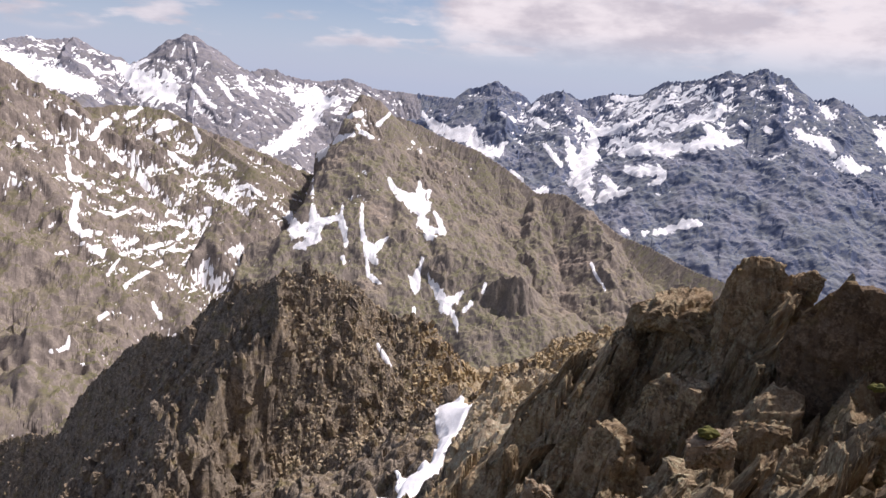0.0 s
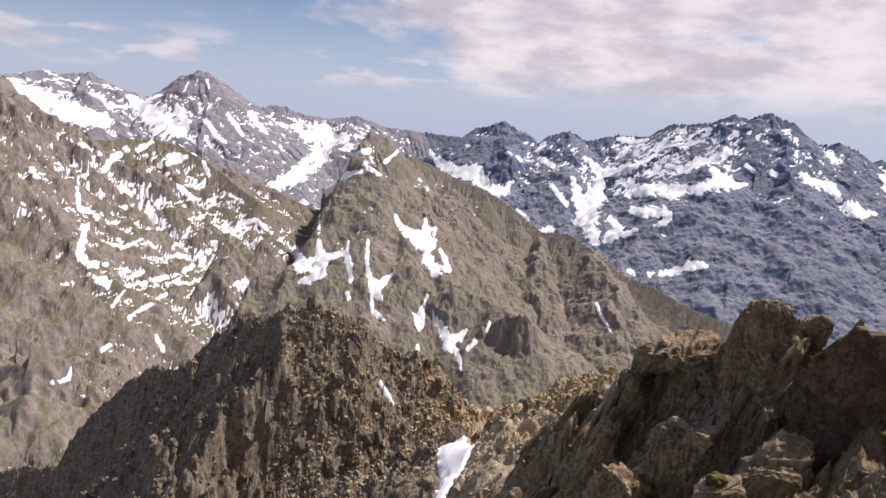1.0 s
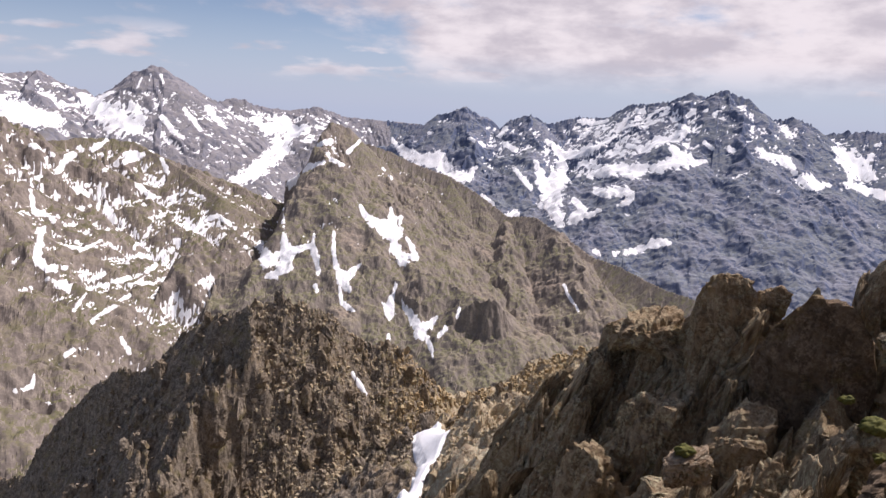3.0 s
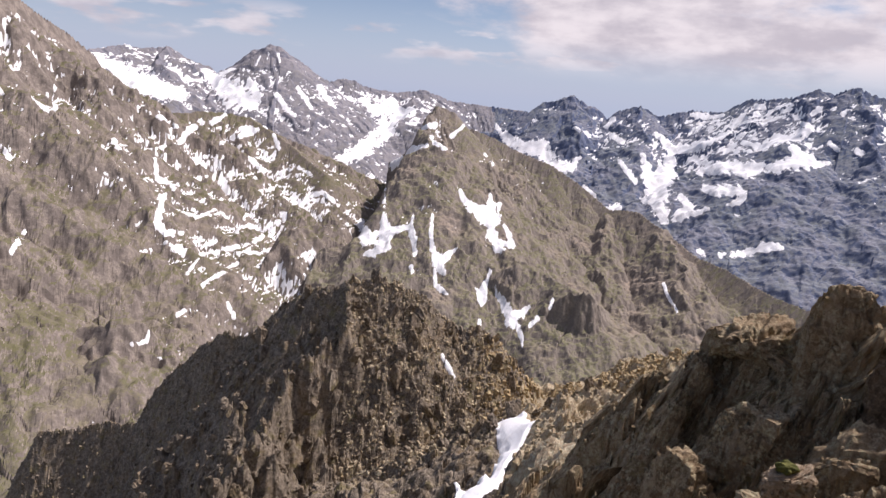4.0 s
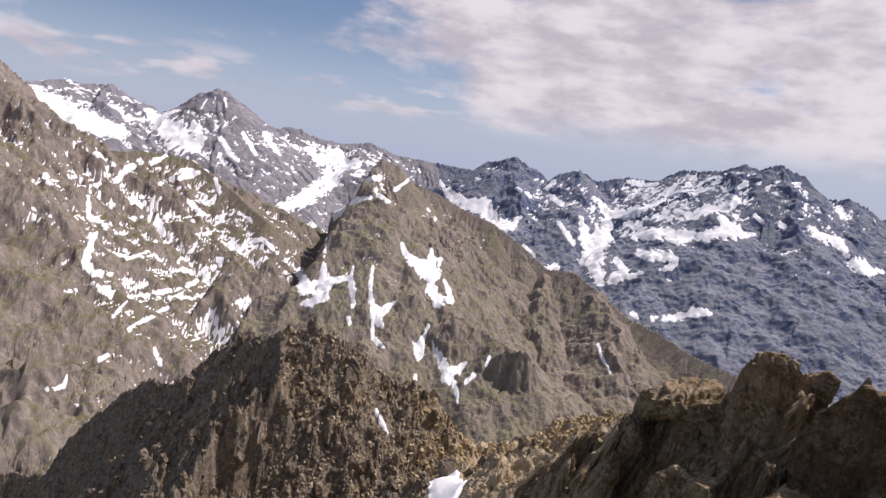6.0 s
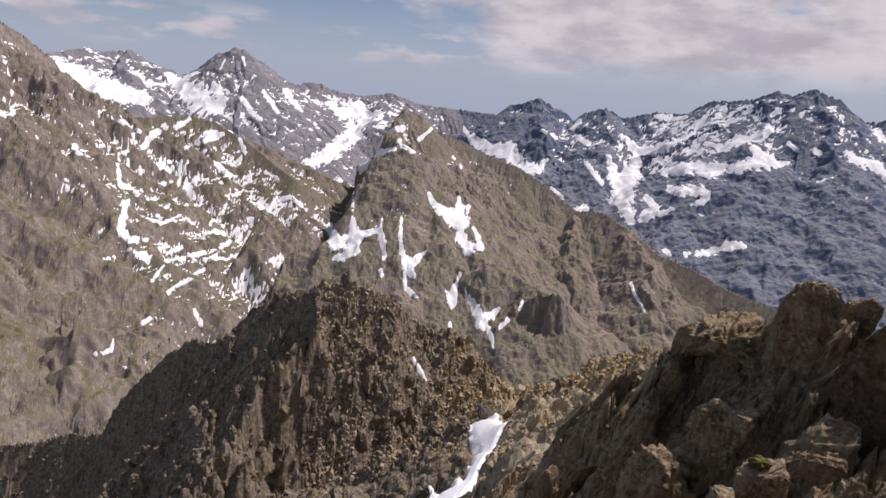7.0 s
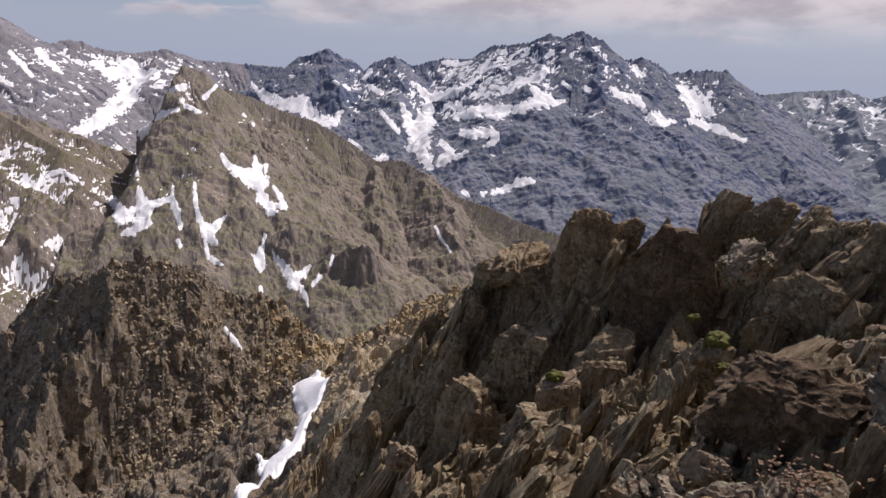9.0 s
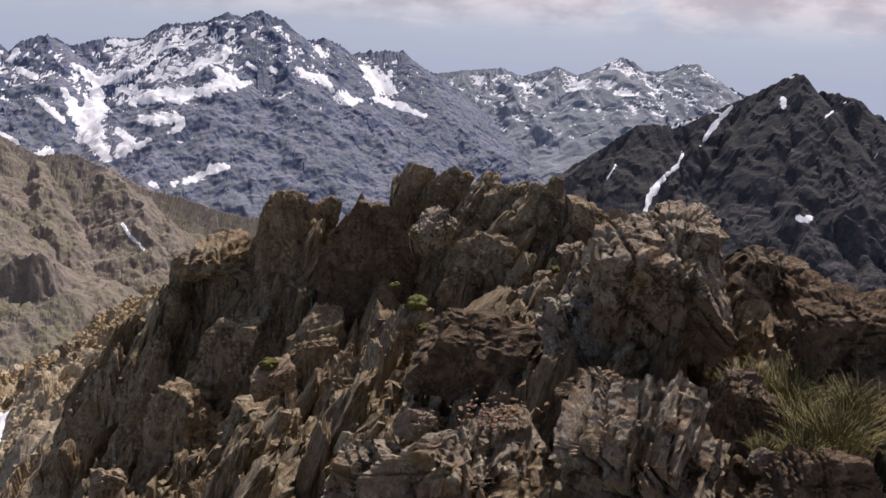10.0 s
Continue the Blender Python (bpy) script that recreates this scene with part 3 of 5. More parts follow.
def snow_on(grid, mask, material, thick, name, label, kind="", group=""):
    """A sheet of snow that lies on a hillside wherever mask is above 0; it thins out to its edge."""
    x, y, z = grid
    m = mask.copy()
    m[0], m[-1], m[:, 0], m[:, -1] = -1, -1, -1, -1
    nr, na = x.shape
    i = np.arange(nr * na).reshape(nr, na)
    tri = np.concatenate([np.stack([i[:-1, :-1], i[:-1, 1:], i[1:, 1:]], -1).reshape(-1, 3), np.stack([i[:-1, :-1], i[1:, 1:], i[1:, :-1]], -1).reshape(-1, 3)])
    P, M = np.stack([x, y, z], -1).reshape(-1, 3), m.ravel()
    inside = (M[tri] > 0).sum(1)
    tri, inside = tri[inside > 0], inside[inside > 0]
    if not len(tri):
        return None
    even = z
    for _ in range(4):
        even = (2 * even + np.roll(even, 1, 0) + np.roll(even, -1, 0) + np.roll(even, 1, 1) + np.roll(even, -1, 1)) / 6
    fill = np.clip(even - z, -0.2 * thick, 5 * thick) * np.clip(2.5 * m, 0, 1)
    Q = P.copy()
    Q[:, 2] += thick * (0.12 + 0.5 * np.clip(2 * M, 0, 1)) + fill.ravel()
    tris, quads, extra = [tri[inside == 3]], [], []
    n0, count = len(P), 0

    def cut(a, b):
        u = M[a] / (M[a] - M[b])
        return P[a] * (1 - u[:, None]) + P[b] * u[:, None] + np.array([0, 0, 0.06 * thick])

    for k in range(3):
        t = np.roll(tri, -k, axis=1)
        one = t[(inside == 1) & (M[t[:, 0]] > 0)]
        if len(one):
            p, q = cut(one[:, 0], one[:, 1]), cut(one[:, 0], one[:, 2])
            j = n0 + count + np.arange(len(one))
            tris.append(np.stack([one[:, 0], j, j + len(one)], -1))
            extra += [p, q]
            count += 2 * len(one)
        two = t[(inside == 2) & (M[t[:, 0]] <= 0)]
        if len(two):
            p, q = cut(two[:, 1], two[:, 0]), cut(two[:, 2], two[:, 0])
            j = n0 + count + np.arange(len(two))
            quads.append(np.stack([j, two[:, 1], two[:, 2], j + len(two)], -1))
            extra += [p, q]
            count += 2 * len(two)
    V = np.concatenate([Q] + extra)
    faces = [np.concatenate(tris)] + ([np.concatenate(quads)] if quads else [])
    made, flecks = ([faces], None) if kind == "stuff" else split_pieces(len(V), faces)
    for piece in made + ([flecks] if flecks else []):
        used = np.unique(np.concatenate([f.ravel() for f in piece]))
        where = np.zeros(len(V), np.int64)
        where[used] = np.arange(len(used))
        if piece is flecks:
            thing("snow_flecks", V[used], [where[f] for f in piece], material, "small white flecks of old snow scattered over the rocky slope", "snow", "stuff", "", True)
        else:
            thing(name, V[used], [where[f] for f in piece], material, label, "snow", kind, group, True)


def split_pieces(count, faces, least=15):
    """The separate pieces of a mesh, and all the very small ones together."""
    mark = np.arange(count)
    edges = np.concatenate([np.stack([f[:, i], f[:, (i + 1) % f.shape[1]]], -1) for f in faces for i in range(f.shape[1])])
    while True:
        low = np.minimum(mark[edges[:, 0]], mark[edges[:, 1]])
        fresh = mark.copy()
        np.minimum.at(fresh, edges[:, 0], low)
        np.minimum.at(fresh, edges[:, 1], low)
        fresh = fresh[fresh]
        if (fresh == mark).all():
            break
        mark = fresh
    kept, small = [], []
    for k in np.unique(mark[edges[:, 0]]):
        piece = [f[mark[f[:, 0]] == k] for f in faces]
        if sum(len(f) for f in piece) >= least:
            kept.append([f for f in piece if len(f)])
        else:
            small.append(k)
    flecks = [f[np.isin(mark[f[:, 0]], small)] for f in faces]
    flecks = [f for f in flecks if len(f)]
    return kept, flecks


# ---- the far land ----
def stroke_mask(x, y, z, strokes, soft, seed, rag, widen):
    """How far inside the strokes each place on the slope lies: 1 well inside, 0 at the edge, with a ragged edge."""
    m = np.full(x.shape, -1.0)
    r = np.hypot(x, y)
    across = r * np.arctan2(x, y)
    ragged = rag * (fbm(across / soft, z / soft, 5, seed, 0.68) + 0.35 * fbm(across / soft / 4, z / soft / 4, 2, seed + 3) + 0.4 * fbm(across / soft * 4, z / soft * 4, 2, seed + 5) - 0.5 * np.maximum(fbm(across / soft * 1.7, z / soft * 1.7, 3, seed + 11) - 0.25, 0))
    ux, uy = x / r, y / r
    for pts in strokes:
        for (ax, ay, az, aw), (bx, by, bz, bw) in zip(pts, pts[1:]):
            # across the slope and up it; depth into the hill counts little
            a = np.stack([(x - ax) * uy - (y - ay) * ux, 1.1 * (z - az), 0.22 * ((x - ax) * ux + (y - ay) * uy)])
            e = np.stack([(bx - ax) * uy - (by - ay) * ux, np.full(x.shape, 1.1 * (bz - az)), 0.22 * ((bx - ax) * ux + (by - ay) * uy)])
            u = np.clip((a * e).sum(0) / ((e * e).sum(0) + 1e-6), 0, 1)
            w = 0.5 * (aw + u * (bw - aw)) * widen
            m = np.maximum(m, 1 + ragged - np.sqrt(((a - u * e) ** 2).sum(0)) / w)
    return m


LAND = {
    "snowy": terrain(SNOWY_RANGE, -48, 6, 2500, 4800, 500, 280, 14, 60, 11, 170, 11, -900, 75, 22, [(90, 7), (40, 4)]),
    "west": terrain(WEST_MASSIF, -60, -4, 750, 3600, 640, 420, 18, 70, 20, 100, 23, -800, 60, 12, [(110, 6), (45, 4), (20, 2)]),
    "middle": terrain(MIDDLE_MOUNTAIN, -18, 30, 1200, 3200, 600, 380, 7, 40, 8, 60, 37, -820, 34, 12, [(45, 3), (20, 2)], RAVINE),
    "blue": terrain(BLUE_RANGE, -6, 52, 2400, 4800, 580, 300, 10, 45, 7, 110, 41, -900, 50, 45, [(70, 4), (30, 2)]),
    "far": terrain(FAR_RANGE, 36, 86, 3300, 4960, 380, 180, 26, 70, 14, 200, 53, -900, 100, 25, [(90, 6)]),
    "dark": terrain(DARK_MOUNTAIN, 38, 92, 900, 2500, 420, 250, 14, 45, 8, 80, 61, -700, 40, 14, [(45, 5), (20, 3)]),
    "knoll": terrain(KNOLL, -52, 40, 25, 170, 800, 400, 0.6, 4.5, 1.5, 5.0, 71, -120, 4.0, 2.5, [(6.5, 0.9), (2.8, 0.55), (1.2, 0.3)], None, -15, 0.6),
    "outcrop": terrain(OUTCROP, -8, 100, 1.6, 20, 620, 300, 0.10, 0.5, 0.14, 0.8, 83, -14, 0.2, 0.12, [(0.95, 0.34), (0.42, 0.22), (0.17, 0.09)], None, 38, 0.45),
}
LAND["outcrop"] = (*LAND["outcrop"][:2], LAND["outcrop"][2] - 0.10 - 0.008 * np.hypot(*LAND["outcrop"][:2]))


def settle(land, strokes):
    """Even out the ground under a snow tongue, so that no rock stands through it."""
    x, y, z = LAND[land]
    even = z
    for _ in range(60):
        even = (even + np.roll(even, 2, 0) + np.roll(even, -2, 0) + np.roll(even, 2, 1) + np.roll(even, -2, 1)) / 5
    near = stroke_mask(x, y, even, strokes, 2.0, 1, 0.0, 1.6)
    k = np.clip(1.2 * near + 0.5, 0, 1)
    LAND[land] = (x, y, z + k * (even - z))


settle("knoll", GULLY_SNOW)
mountain("snowy_mountain", LAND["snowy"], MAT["snowy"], "jagged hazy grey range with a pointed summit and snowfields")
mountain("brown_mountain", LAND["west"], MAT["west"], "broad brown rocky massif streaked with old snow")
mountain("middle_mountain", LAND["middle"], MAT["middle"], "grey-brown mountain with grassy slopes and snow-filled gullies")
mountain("blue_mountain", LAND["blue"], MAT["blue"], "jagged range coloured haze-blue with snow bowls below its crest")
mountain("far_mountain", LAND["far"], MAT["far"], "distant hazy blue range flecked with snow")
mountain("dark_mountain", LAND["dark"], MAT["dark"], "steep mountain, its rock coloured dark for cloud shade, with thin snow couloirs")


def knoll_and_saddle():
    """The dark knoll, and the tan scree of the saddle beside it: one hillside in two pieces."""
    x, y, z = LAND["knoll"]
    faces = sheet_faces(*x.shape)
    v = np.stack([x, y, z], -1).reshape(-1, 3)
    bearing, r = np.degrees(np.arctan2(v[:, 0], v[:, 1])), np.hypot(v[:, 0], v[:, 1])
    edge = 3.5 + 2.5 * fbm(v[:, 0] / 9, v[:, 1] / 9, 4, 77) + np.clip((70 - r) * 0.03, -1.0, 1.0)
    scree = (bearing > edge)[faces[:, 0]]
    made = []
    for pick, name, material, label, category in ((~scree, "rock_knoll", "knoll", "dark craggy knoll of broken rock below the summit", "rock knoll"),
                                                  (scree, "scree_slope", "tan", "tan and ochre scree slope of the saddle", "scree")):
        f = faces[pick]
        used = np.unique(f)
        where = np.zeros(len(v), np.int64)
        where[used] = np.arange(len(used))
        made.append(thing(name, v[used], where[f], MAT[material], label, category))
    return made[0]


KNOLL_BASE = knoll_and_saddle()
OUTCROP_BASE = mountain("rock_outcrop", LAND["outcrop"], MAT["rock"], "weathered brown rock crest beside the summit", "rock outcrop")


def valley_floor():
    """The ground under it all, out to the horizon."""
    a = np.radians(np.linspace(0, 360, 181))
    r = 6.0 * (4900 / 6.0) ** np.linspace(0, 1, 120)
    A, Rr = np.meshgrid(a, r)
    x, y = Rr * np.sin(A), Rr * np.cos(A)
    z = -14 - 900 * (1 - np.exp(-Rr / 900.0)) + 0.02 * Rr * fbm(x / 400, y / 400, 5, 3)
    v = np.stack([x, y, z], -1).reshape(-1, 3)
    thing("ground", v, sheet_faces(*x.shape), MAT["valley"], "valley ground of turf and scree below the mountains", "ground", "structure", smooth=True)


def summit_mound():
    """The bare summit under the camera, falling away on all sides."""
    a, r = np.radians(np.linspace(0, 360, 121)), 0.03 * (14 / 0.03) ** np.linspace(0, 1, 60)
    A, Rr = np.meshgrid(a, r)
    x, y = Rr * np.sin(A), Rr * np.cos(A)
    z = -0.04 - 0.98 * np.maximum(Rr - 0.9, 0) + 0.05 * np.minimum(Rr, 2) * fbm(x / 0.5, y / 0.5, 5, 19)
    v = np.stack([x, y, z], -1).reshape(-1, 3)
    thing("summit_ground", v, sheet_faces(*x.shape), MAT["rock"], "bare rocky summit ground", "ground", "structure")


valley_floor()
summit_mound()


SNOW_COUNT = [0]
SNOW_TAKEN = {}


def snow_patch(land, strokes):
    """One patch of old snow on the named hillside."""
    x, y, z = LAND[land]
    every = [p for pts in strokes for p in pts]
    reach = 4 * max(p[3] for p in every)
    xs, ys = [p[0] for p in every], [p[1] for p in every]
    rows, cols = np.nonzero((x > min(xs) - reach) & (x < max(xs) + reach) & (y > min(ys) - reach) & (y < max(ys) + reach))
    r0, r1, c0, c1 = rows.min(), rows.max() + 1, cols.min(), cols.max() + 1
    cut = tuple(g[r0:r1, c0:c1] for g in (x, y, z))
    SNOW_COUNT[0] += 1
    near = land == "knoll"
    m = stroke_mask(*cut, strokes, 2.0 if near else 24.0, SNOW_COUNT[0], 0.14 if near else (0.48 if land in ("middle", "dark") else 0.65), 1.2 if near else (1.35 if land == "blue" else 1.05))
    taken = SNOW_TAKEN.setdefault(land, np.full(x.shape, -1.0))
    taken[r0:r1, c0:c1] = np.maximum(taken[r0:r1, c0:c1], m)
    label = "dirty white snow tongue in a rocky gully" if near else "patch of old white snow lying in a mountain gully"
    snow_on(cut, m, MAT["gully_snow" if near else "snow"], 0.7 if near else 1.2, "snow_patch", label, group="snow patches")


def snow_flecks(land, label, seed, size, amount, top, drop, spots=(), slant=0.0, drawn=1.0):
    """The many small remnants of snow: in hollows, thicker towards the height top, and round the spots (x, y, reach, more)."""
    x, y, z = LAND[land]
    smooth = z
    for _ in range(3):
        smooth = (smooth + np.roll(smooth, 4, 0) + np.roll(smooth, -4, 0) + np.roll(smooth, 4, 1) + np.roll(smooth, -4, 1)) / 5
    hollow = np.clip((smooth - z) / (0.16 * size), -1.5, 1.5)
    r = np.hypot(x, y)
    p, q = r * np.arctan2(x, y) / size, (1.25 * z + 0.22 * r) / size
    ca, sa = math.cos(radians(slant)), math.sin(radians(slant))
    p, q = (p * ca + q * sa) / drawn, (q * ca - p * sa)
    line = 1 - np.abs(grad(p / 1.6 + 0.8 * fbm(p, q, 3, seed + 3), q / 1.6 + 0.8 * fbm(p + 9, q, 3, seed + 5), seed + 21)) * 3.4
    m = amount + 0.4 * hollow + 0.85 * np.maximum(line, -1) + 0.55 * fbm(p, q, 5, seed, 0.68) + 0.6 * fbm(p / 7, q / 7, 3, seed + 9)
    m = m - np.clip((top - z) / drop, 0, 3)
    for sx, sy, reach, more in spots:
        m = m + more * np.exp(-((x - sx) ** 2 + (y - sy) ** 2) / reach ** 2)
    m = np.where(SNOW_TAKEN.get(land, np.full(x.shape, -1.0)) > -0.25, -1.0, m)
    snow_on(LAND[land], np.clip(m, -1, 1), MAT["snow"], 1.2, "snow_flecks", label, "stuff")


# ---- snow: each patch as strokes of (east, north, height, width) over the ground ----
snow_patch("middle", [[(-556, 2640, -542, 17.5), (-423, 2028, -449, 33.7), (-403, 1994, -460, 36.4), (-383, 2020, -449, 20.0)], [(-445, 2459, -326, 10.15541427499534), (-395, 2180, -368, 12.6), (-370, 2060, -404, 17.0), (-352, 2031, -438, 36.9), (-347, 1957, -461, 32.3), (-365, 1928, -483, 20.8), (-395, 1922, -494, 9.5)], [(-352, 2031, -438, 26.8), (-308, 2016, -428, 13.3), (-279, 2021, -416, 11.6), (-265, 1986, -441, 21.2), (-250, 1936, -480, 12.7)], [(-285, 2096, -397, 8.5), (-279, 2021, -416, 9.9)]])
snow_patch("middle", [[(-223, 2076, -385, 8.5), (-216, 2012, -425, 14.8), (-198, 1947, -472, 17.5), (-177, 1919, -489, 37.6), (-158, 1891, -515, 16.9)], [(-177, 1919, -489, 31.3), (-155, 1961, -478, 17.5), (-135, 1993, -463, 9.7)], [(-185, 1893, -507, 9.2), (-175, 1860, -543, 13.7), (-156, 1842, -547, 16.4), (-135, 1815, -550, 7.4)]])
snow_patch("middle", [[(-158, 2245, -326, 11.0), (-132, 2212, -357, 19.8), (-93, 2174, -375, 35.4), (-52, 2164, -392, 59.7), (-43, 2120, -419, 34.5), (-28, 2093, -452, 25.5), (-9, 2040, -458, 26.6), (29, 2093, -457, 15.3), (15, 2148, -435, 13.9), (-4, 2159, -410, 8.7)], [(-61, 2321, -340, 11.3), (-56, 2262, -373, 36.8), (-52, 2164, -392, 59.7)], [(-24, 2298, -368, 16.8), (-27, 2159, -398, 24.6)]])
snow_patch("middle", [[(-28, 1942, -506, 7.9), (-34, 1907, -523, 12.4), (-43, 1872, -554, 27.3), (-41, 1825, -569, 11.8)], [(-65, 1881, -543, 7.6), (-47, 1858, -559, 19.7)]])
snow_patch("middle", [[(-10, 1883, -533, 7.6), (9, 1849, -555, 22.5), (30, 1806, -578, 32.3), (39, 1769, -592, 24.4), (62, 1759, -600, 15.7), (74, 1718, -621, 9.8), (78, 1687, -633, 6.8)], [(38, 1778, -589, 21.7), (68, 1819, -581, 19.2), (88, 1837, -570, 8.9)], [(112, 1770, -576, 11.5), (94, 1753, -590, 12.8)]])
snow_patch("middle", [[(-203, 2768, -146, 11.3), (-239, 2687, -184, 17.5), (-235, 2396, -205, 25.5), (-273, 2423, -195, 19.9), (-299, 2511, -181, 16.3)]])
snow_patch("middle", [[(-299, 2408, -206, 17.7), (-375, 2534, -242, 31.2), (-495, 3022, -334, 49.8), (-531, 3024, -374, 20.0)]])
snow_patch("middle", [[(-355, 2474, -140, 10.15541427499534), (-354, 2660, -161, 19.7), (-320, 2679, -154, 30.7), (-307, 2708, -143, 13.2)]])
snow_patch("middle", [[(-41, 1755, -601, 11.4), (-41, 1723, -611, 8.4)]])
snow_patch("middle", [[(-251, 1890, -508, 13.9), (-245, 1881, -516, 12.3)]])
snow_patch("middle", [[(510, 2162, -544, 9.0), (520, 2090, -571, 10.5), (535, 2046, -596, 8.5)]])
snow_patch("middle", [[(148, 1824, -538, 7.4), (139, 1791, -552, 8.7)]])
snow_patch("middle", [[(-106, 2695, -242, 10.9), (-68, 2587, -269, 12.6)]])
snow_patch("blue", [[(769, 3960, -158, 19.6), (804, 3877, -199, 35.3), (848, 3840, -232, 41.4), (795, 3696, -299, 67.6), (750, 3513, -357, 81.7), (665, 3261, -417, 75.7), (653, 3042, -446, 48.0), (670, 2987, -479, 24.8)], [(848, 3840, -232, 41.4), (920, 3712, -194, 46.5), (1007, 3717, -153, 31.3), (1089, 3760, -115, 19.0)], [(661, 3678, -262, 18.3), (676, 3571, -332, 38.4), (683, 3476, -386, 48.9), (665, 3261, -417, 64.8)]])
snow_patch("blue", [[(548, 3644, -305, 17.9), (580, 3537, -341, 23.3), (607, 3466, -380, 17.2)]])
snow_patch("blue", [[(765, 3176, -398, 29.2), (771, 3029, -418, 33.0), (705, 2986, -460, 25.0), (776, 2984, -433, 20.0), (827, 2962, -408, 15.0)]])
snow_patch("blue", [[(861, 3175, -343, 24.0), (881, 3060, -335, 38.8), (958, 3029, -324, 33.5), (972, 2979, -352, 20.3), (911, 2968, -380, 15.1)]])
snow_patch("blue", [[(879, 3373, -294, 25.5), (969, 3323, -254, 47.8), (1043, 3259, -253, 61.2), (1102, 3248, -235, 33.5)]])
snow_patch("blue", [[(1129, 3205, -234, 35.9), (1201, 3170, -199, 55.0), (1307, 3180, -192, 27.9), (1369, 3206, -187, 17.0)], [(1235, 3286, -139, 22.9), (1265, 3231, -163, 36.6), (1300, 3200, -183, 33.7)]])
snow_patch("blue", [[(1116, 3585, -148, 24.5), (1168, 3477, -159, 38.8), (1245, 3478, -113, 51.0), (1299, 3412, -81, 50.5), (1352, 3419, -49, 29.9), (1346, 3523, -29, 15.3)]])
snow_patch("blue", [[(1257, 3883, 32, 39.8), (1270, 3839, 15, 26.2)]])
snow_patch("blue", [[(994, 4097, -43, 34.3), (1056, 4081, -46, 27.4), (1106, 3978, -31, 16.8)]])
snow_patch("blue", [[(867, 2666, -534, 18.2), (939, 2690, -514, 20.8), (996, 2676, -480, 20.8), (1029, 2643, -481, 11.5)]])
snow_patch("blue", [[(758, 2719, -537, 16.0), (769, 2696, -544, 15.9)]])
snow_patch("blue", [[(816, 2655, -536, 13.6), (836, 2669, -529, 13.6)]])
snow_patch("blue", [[(-54, 4100, -238, 20.0), (-1, 3997, -278, 42.2), (63, 3905, -296, 69.8), (156, 3866, -285, 62.8), (216, 3713, -368, 66.5), (308, 3664, -351, 35.8), (351, 3755, -309, 18.4)]])
snow_patch("blue", [[(-117, 4253, -202, 17.3), (-67, 4080, -259, 26.5), (-13, 3997, -289, 29.2)]])
snow_patch("blue", [[(508, 4049, -151, 23.2), (545, 4112, -106, 27.0)], [(535, 3970, -193, 29.3), (584, 3898, -216, 22.4)]])
snow_patch("blue", [[(323, 3937, -169, 19.3), (415, 3975, -203, 19.5)]])
snow_patch("blue", [[(1630, 3230, -123, 23.6), (1656, 3197, -148, 32.2), (1747, 3187, -167, 38.4), (1752, 3108, -215, 20.2)]])
snow_patch("blue", [[(1763, 3054, -237, 37.2), (1800, 3023, -261, 40.0), (1893, 3073, -261, 20.6)]])
snow_patch("blue", [[(1405, 3324, -104, 14.6), (1430, 3277, -128, 17.4)], [(1482, 3254, -118, 17.4), (1504, 3226, -133, 20.2)]])
snow_patch("blue", [[(368, 3499, -428, 14.4), (408, 3381, -460, 16.6)], [(462, 3280, -500, 24.2), (522, 3279, -478, 18.9)]])
snow_patch("snowy", [[(-573, 3912, -153, 45.1), (-667, 3925, -191, 71.4), (-678, 3614, -265, 77.8), (-701, 3339, -311, 72.3), (-742, 3170, -357, 58.4), (-789, 3074, -386, 46.5), (-810, 3000, -412, 30.4)]])
snow_patch("snowy", [[(-625, 3104, -434, 36.2), (-651, 2994, -466, 39.9), (-713, 2943, -469, 34.5), (-747, 2848, -512, 28.8), (-765, 2787, -537, 23.5)]])
snow_patch("snowy", [[(-1553, 3497, -55, 62.4), (-1420, 3345, -104, 118.4), (-1313, 3272, -145, 126.3), (-1259, 3267, -156, 74.2)], [(-1299, 3376, -75, 58.9), (-1240, 3300, -123, 40.2)]])
snow_patch("snowy", [[(-1593, 3469, -33, 28.0), (-1531, 3516, -45, 43.7), (-1463, 3535, -11, 25.0)]])
snow_patch("snowy", [[(-1015, 3552, -62, 36.1), (-962, 3513, -114, 35.6), (-911, 3474, -149, 23.5)]])
snow_patch("snowy", [[(-1097, 3456, -73, 17.7), (-1042, 3411, -121, 23.3), (-987, 3333, -160, 16.8)]])
snow_patch("snowy", [[(-1169, 3344, -109, 23.3), (-1098, 3290, -168, 28.3), (-1043, 3240, -194, 22.2)]])
snow_patch("snowy", [[(-878, 3883, -116, 32.5), (-789, 3902, -160, 97.3), (-728, 4000, -133, 99.3), (-644, 3967, -175, 39.3)]])
snow_patch("snowy", [[(-1340, 3584, 66, 9.4), (-1331, 3502, 16, 9.1)], [(-1303, 3607, 88, 9.3), (-1294, 3563, 52, 9.2)], [(-1259, 3622, 84, 12.5), (-1231, 3576, 45, 9.2)]])
snow_patch("snowy", [[(-1862, 3003, -25, 75.0), (-1853, 3106, -38, 88.4), (-1776, 3093, -88, 116.2), (-1660, 3036, -106, 124.0), (-1608, 3091, -119, 90.8), (-1528, 3104, -144, 56.3)]])
snow_patch("snowy", [[(-1742, 2832, -133, 64.9), (-1648, 2817, -184, 69.1), (-1606, 2859, -187, 42.8)]])
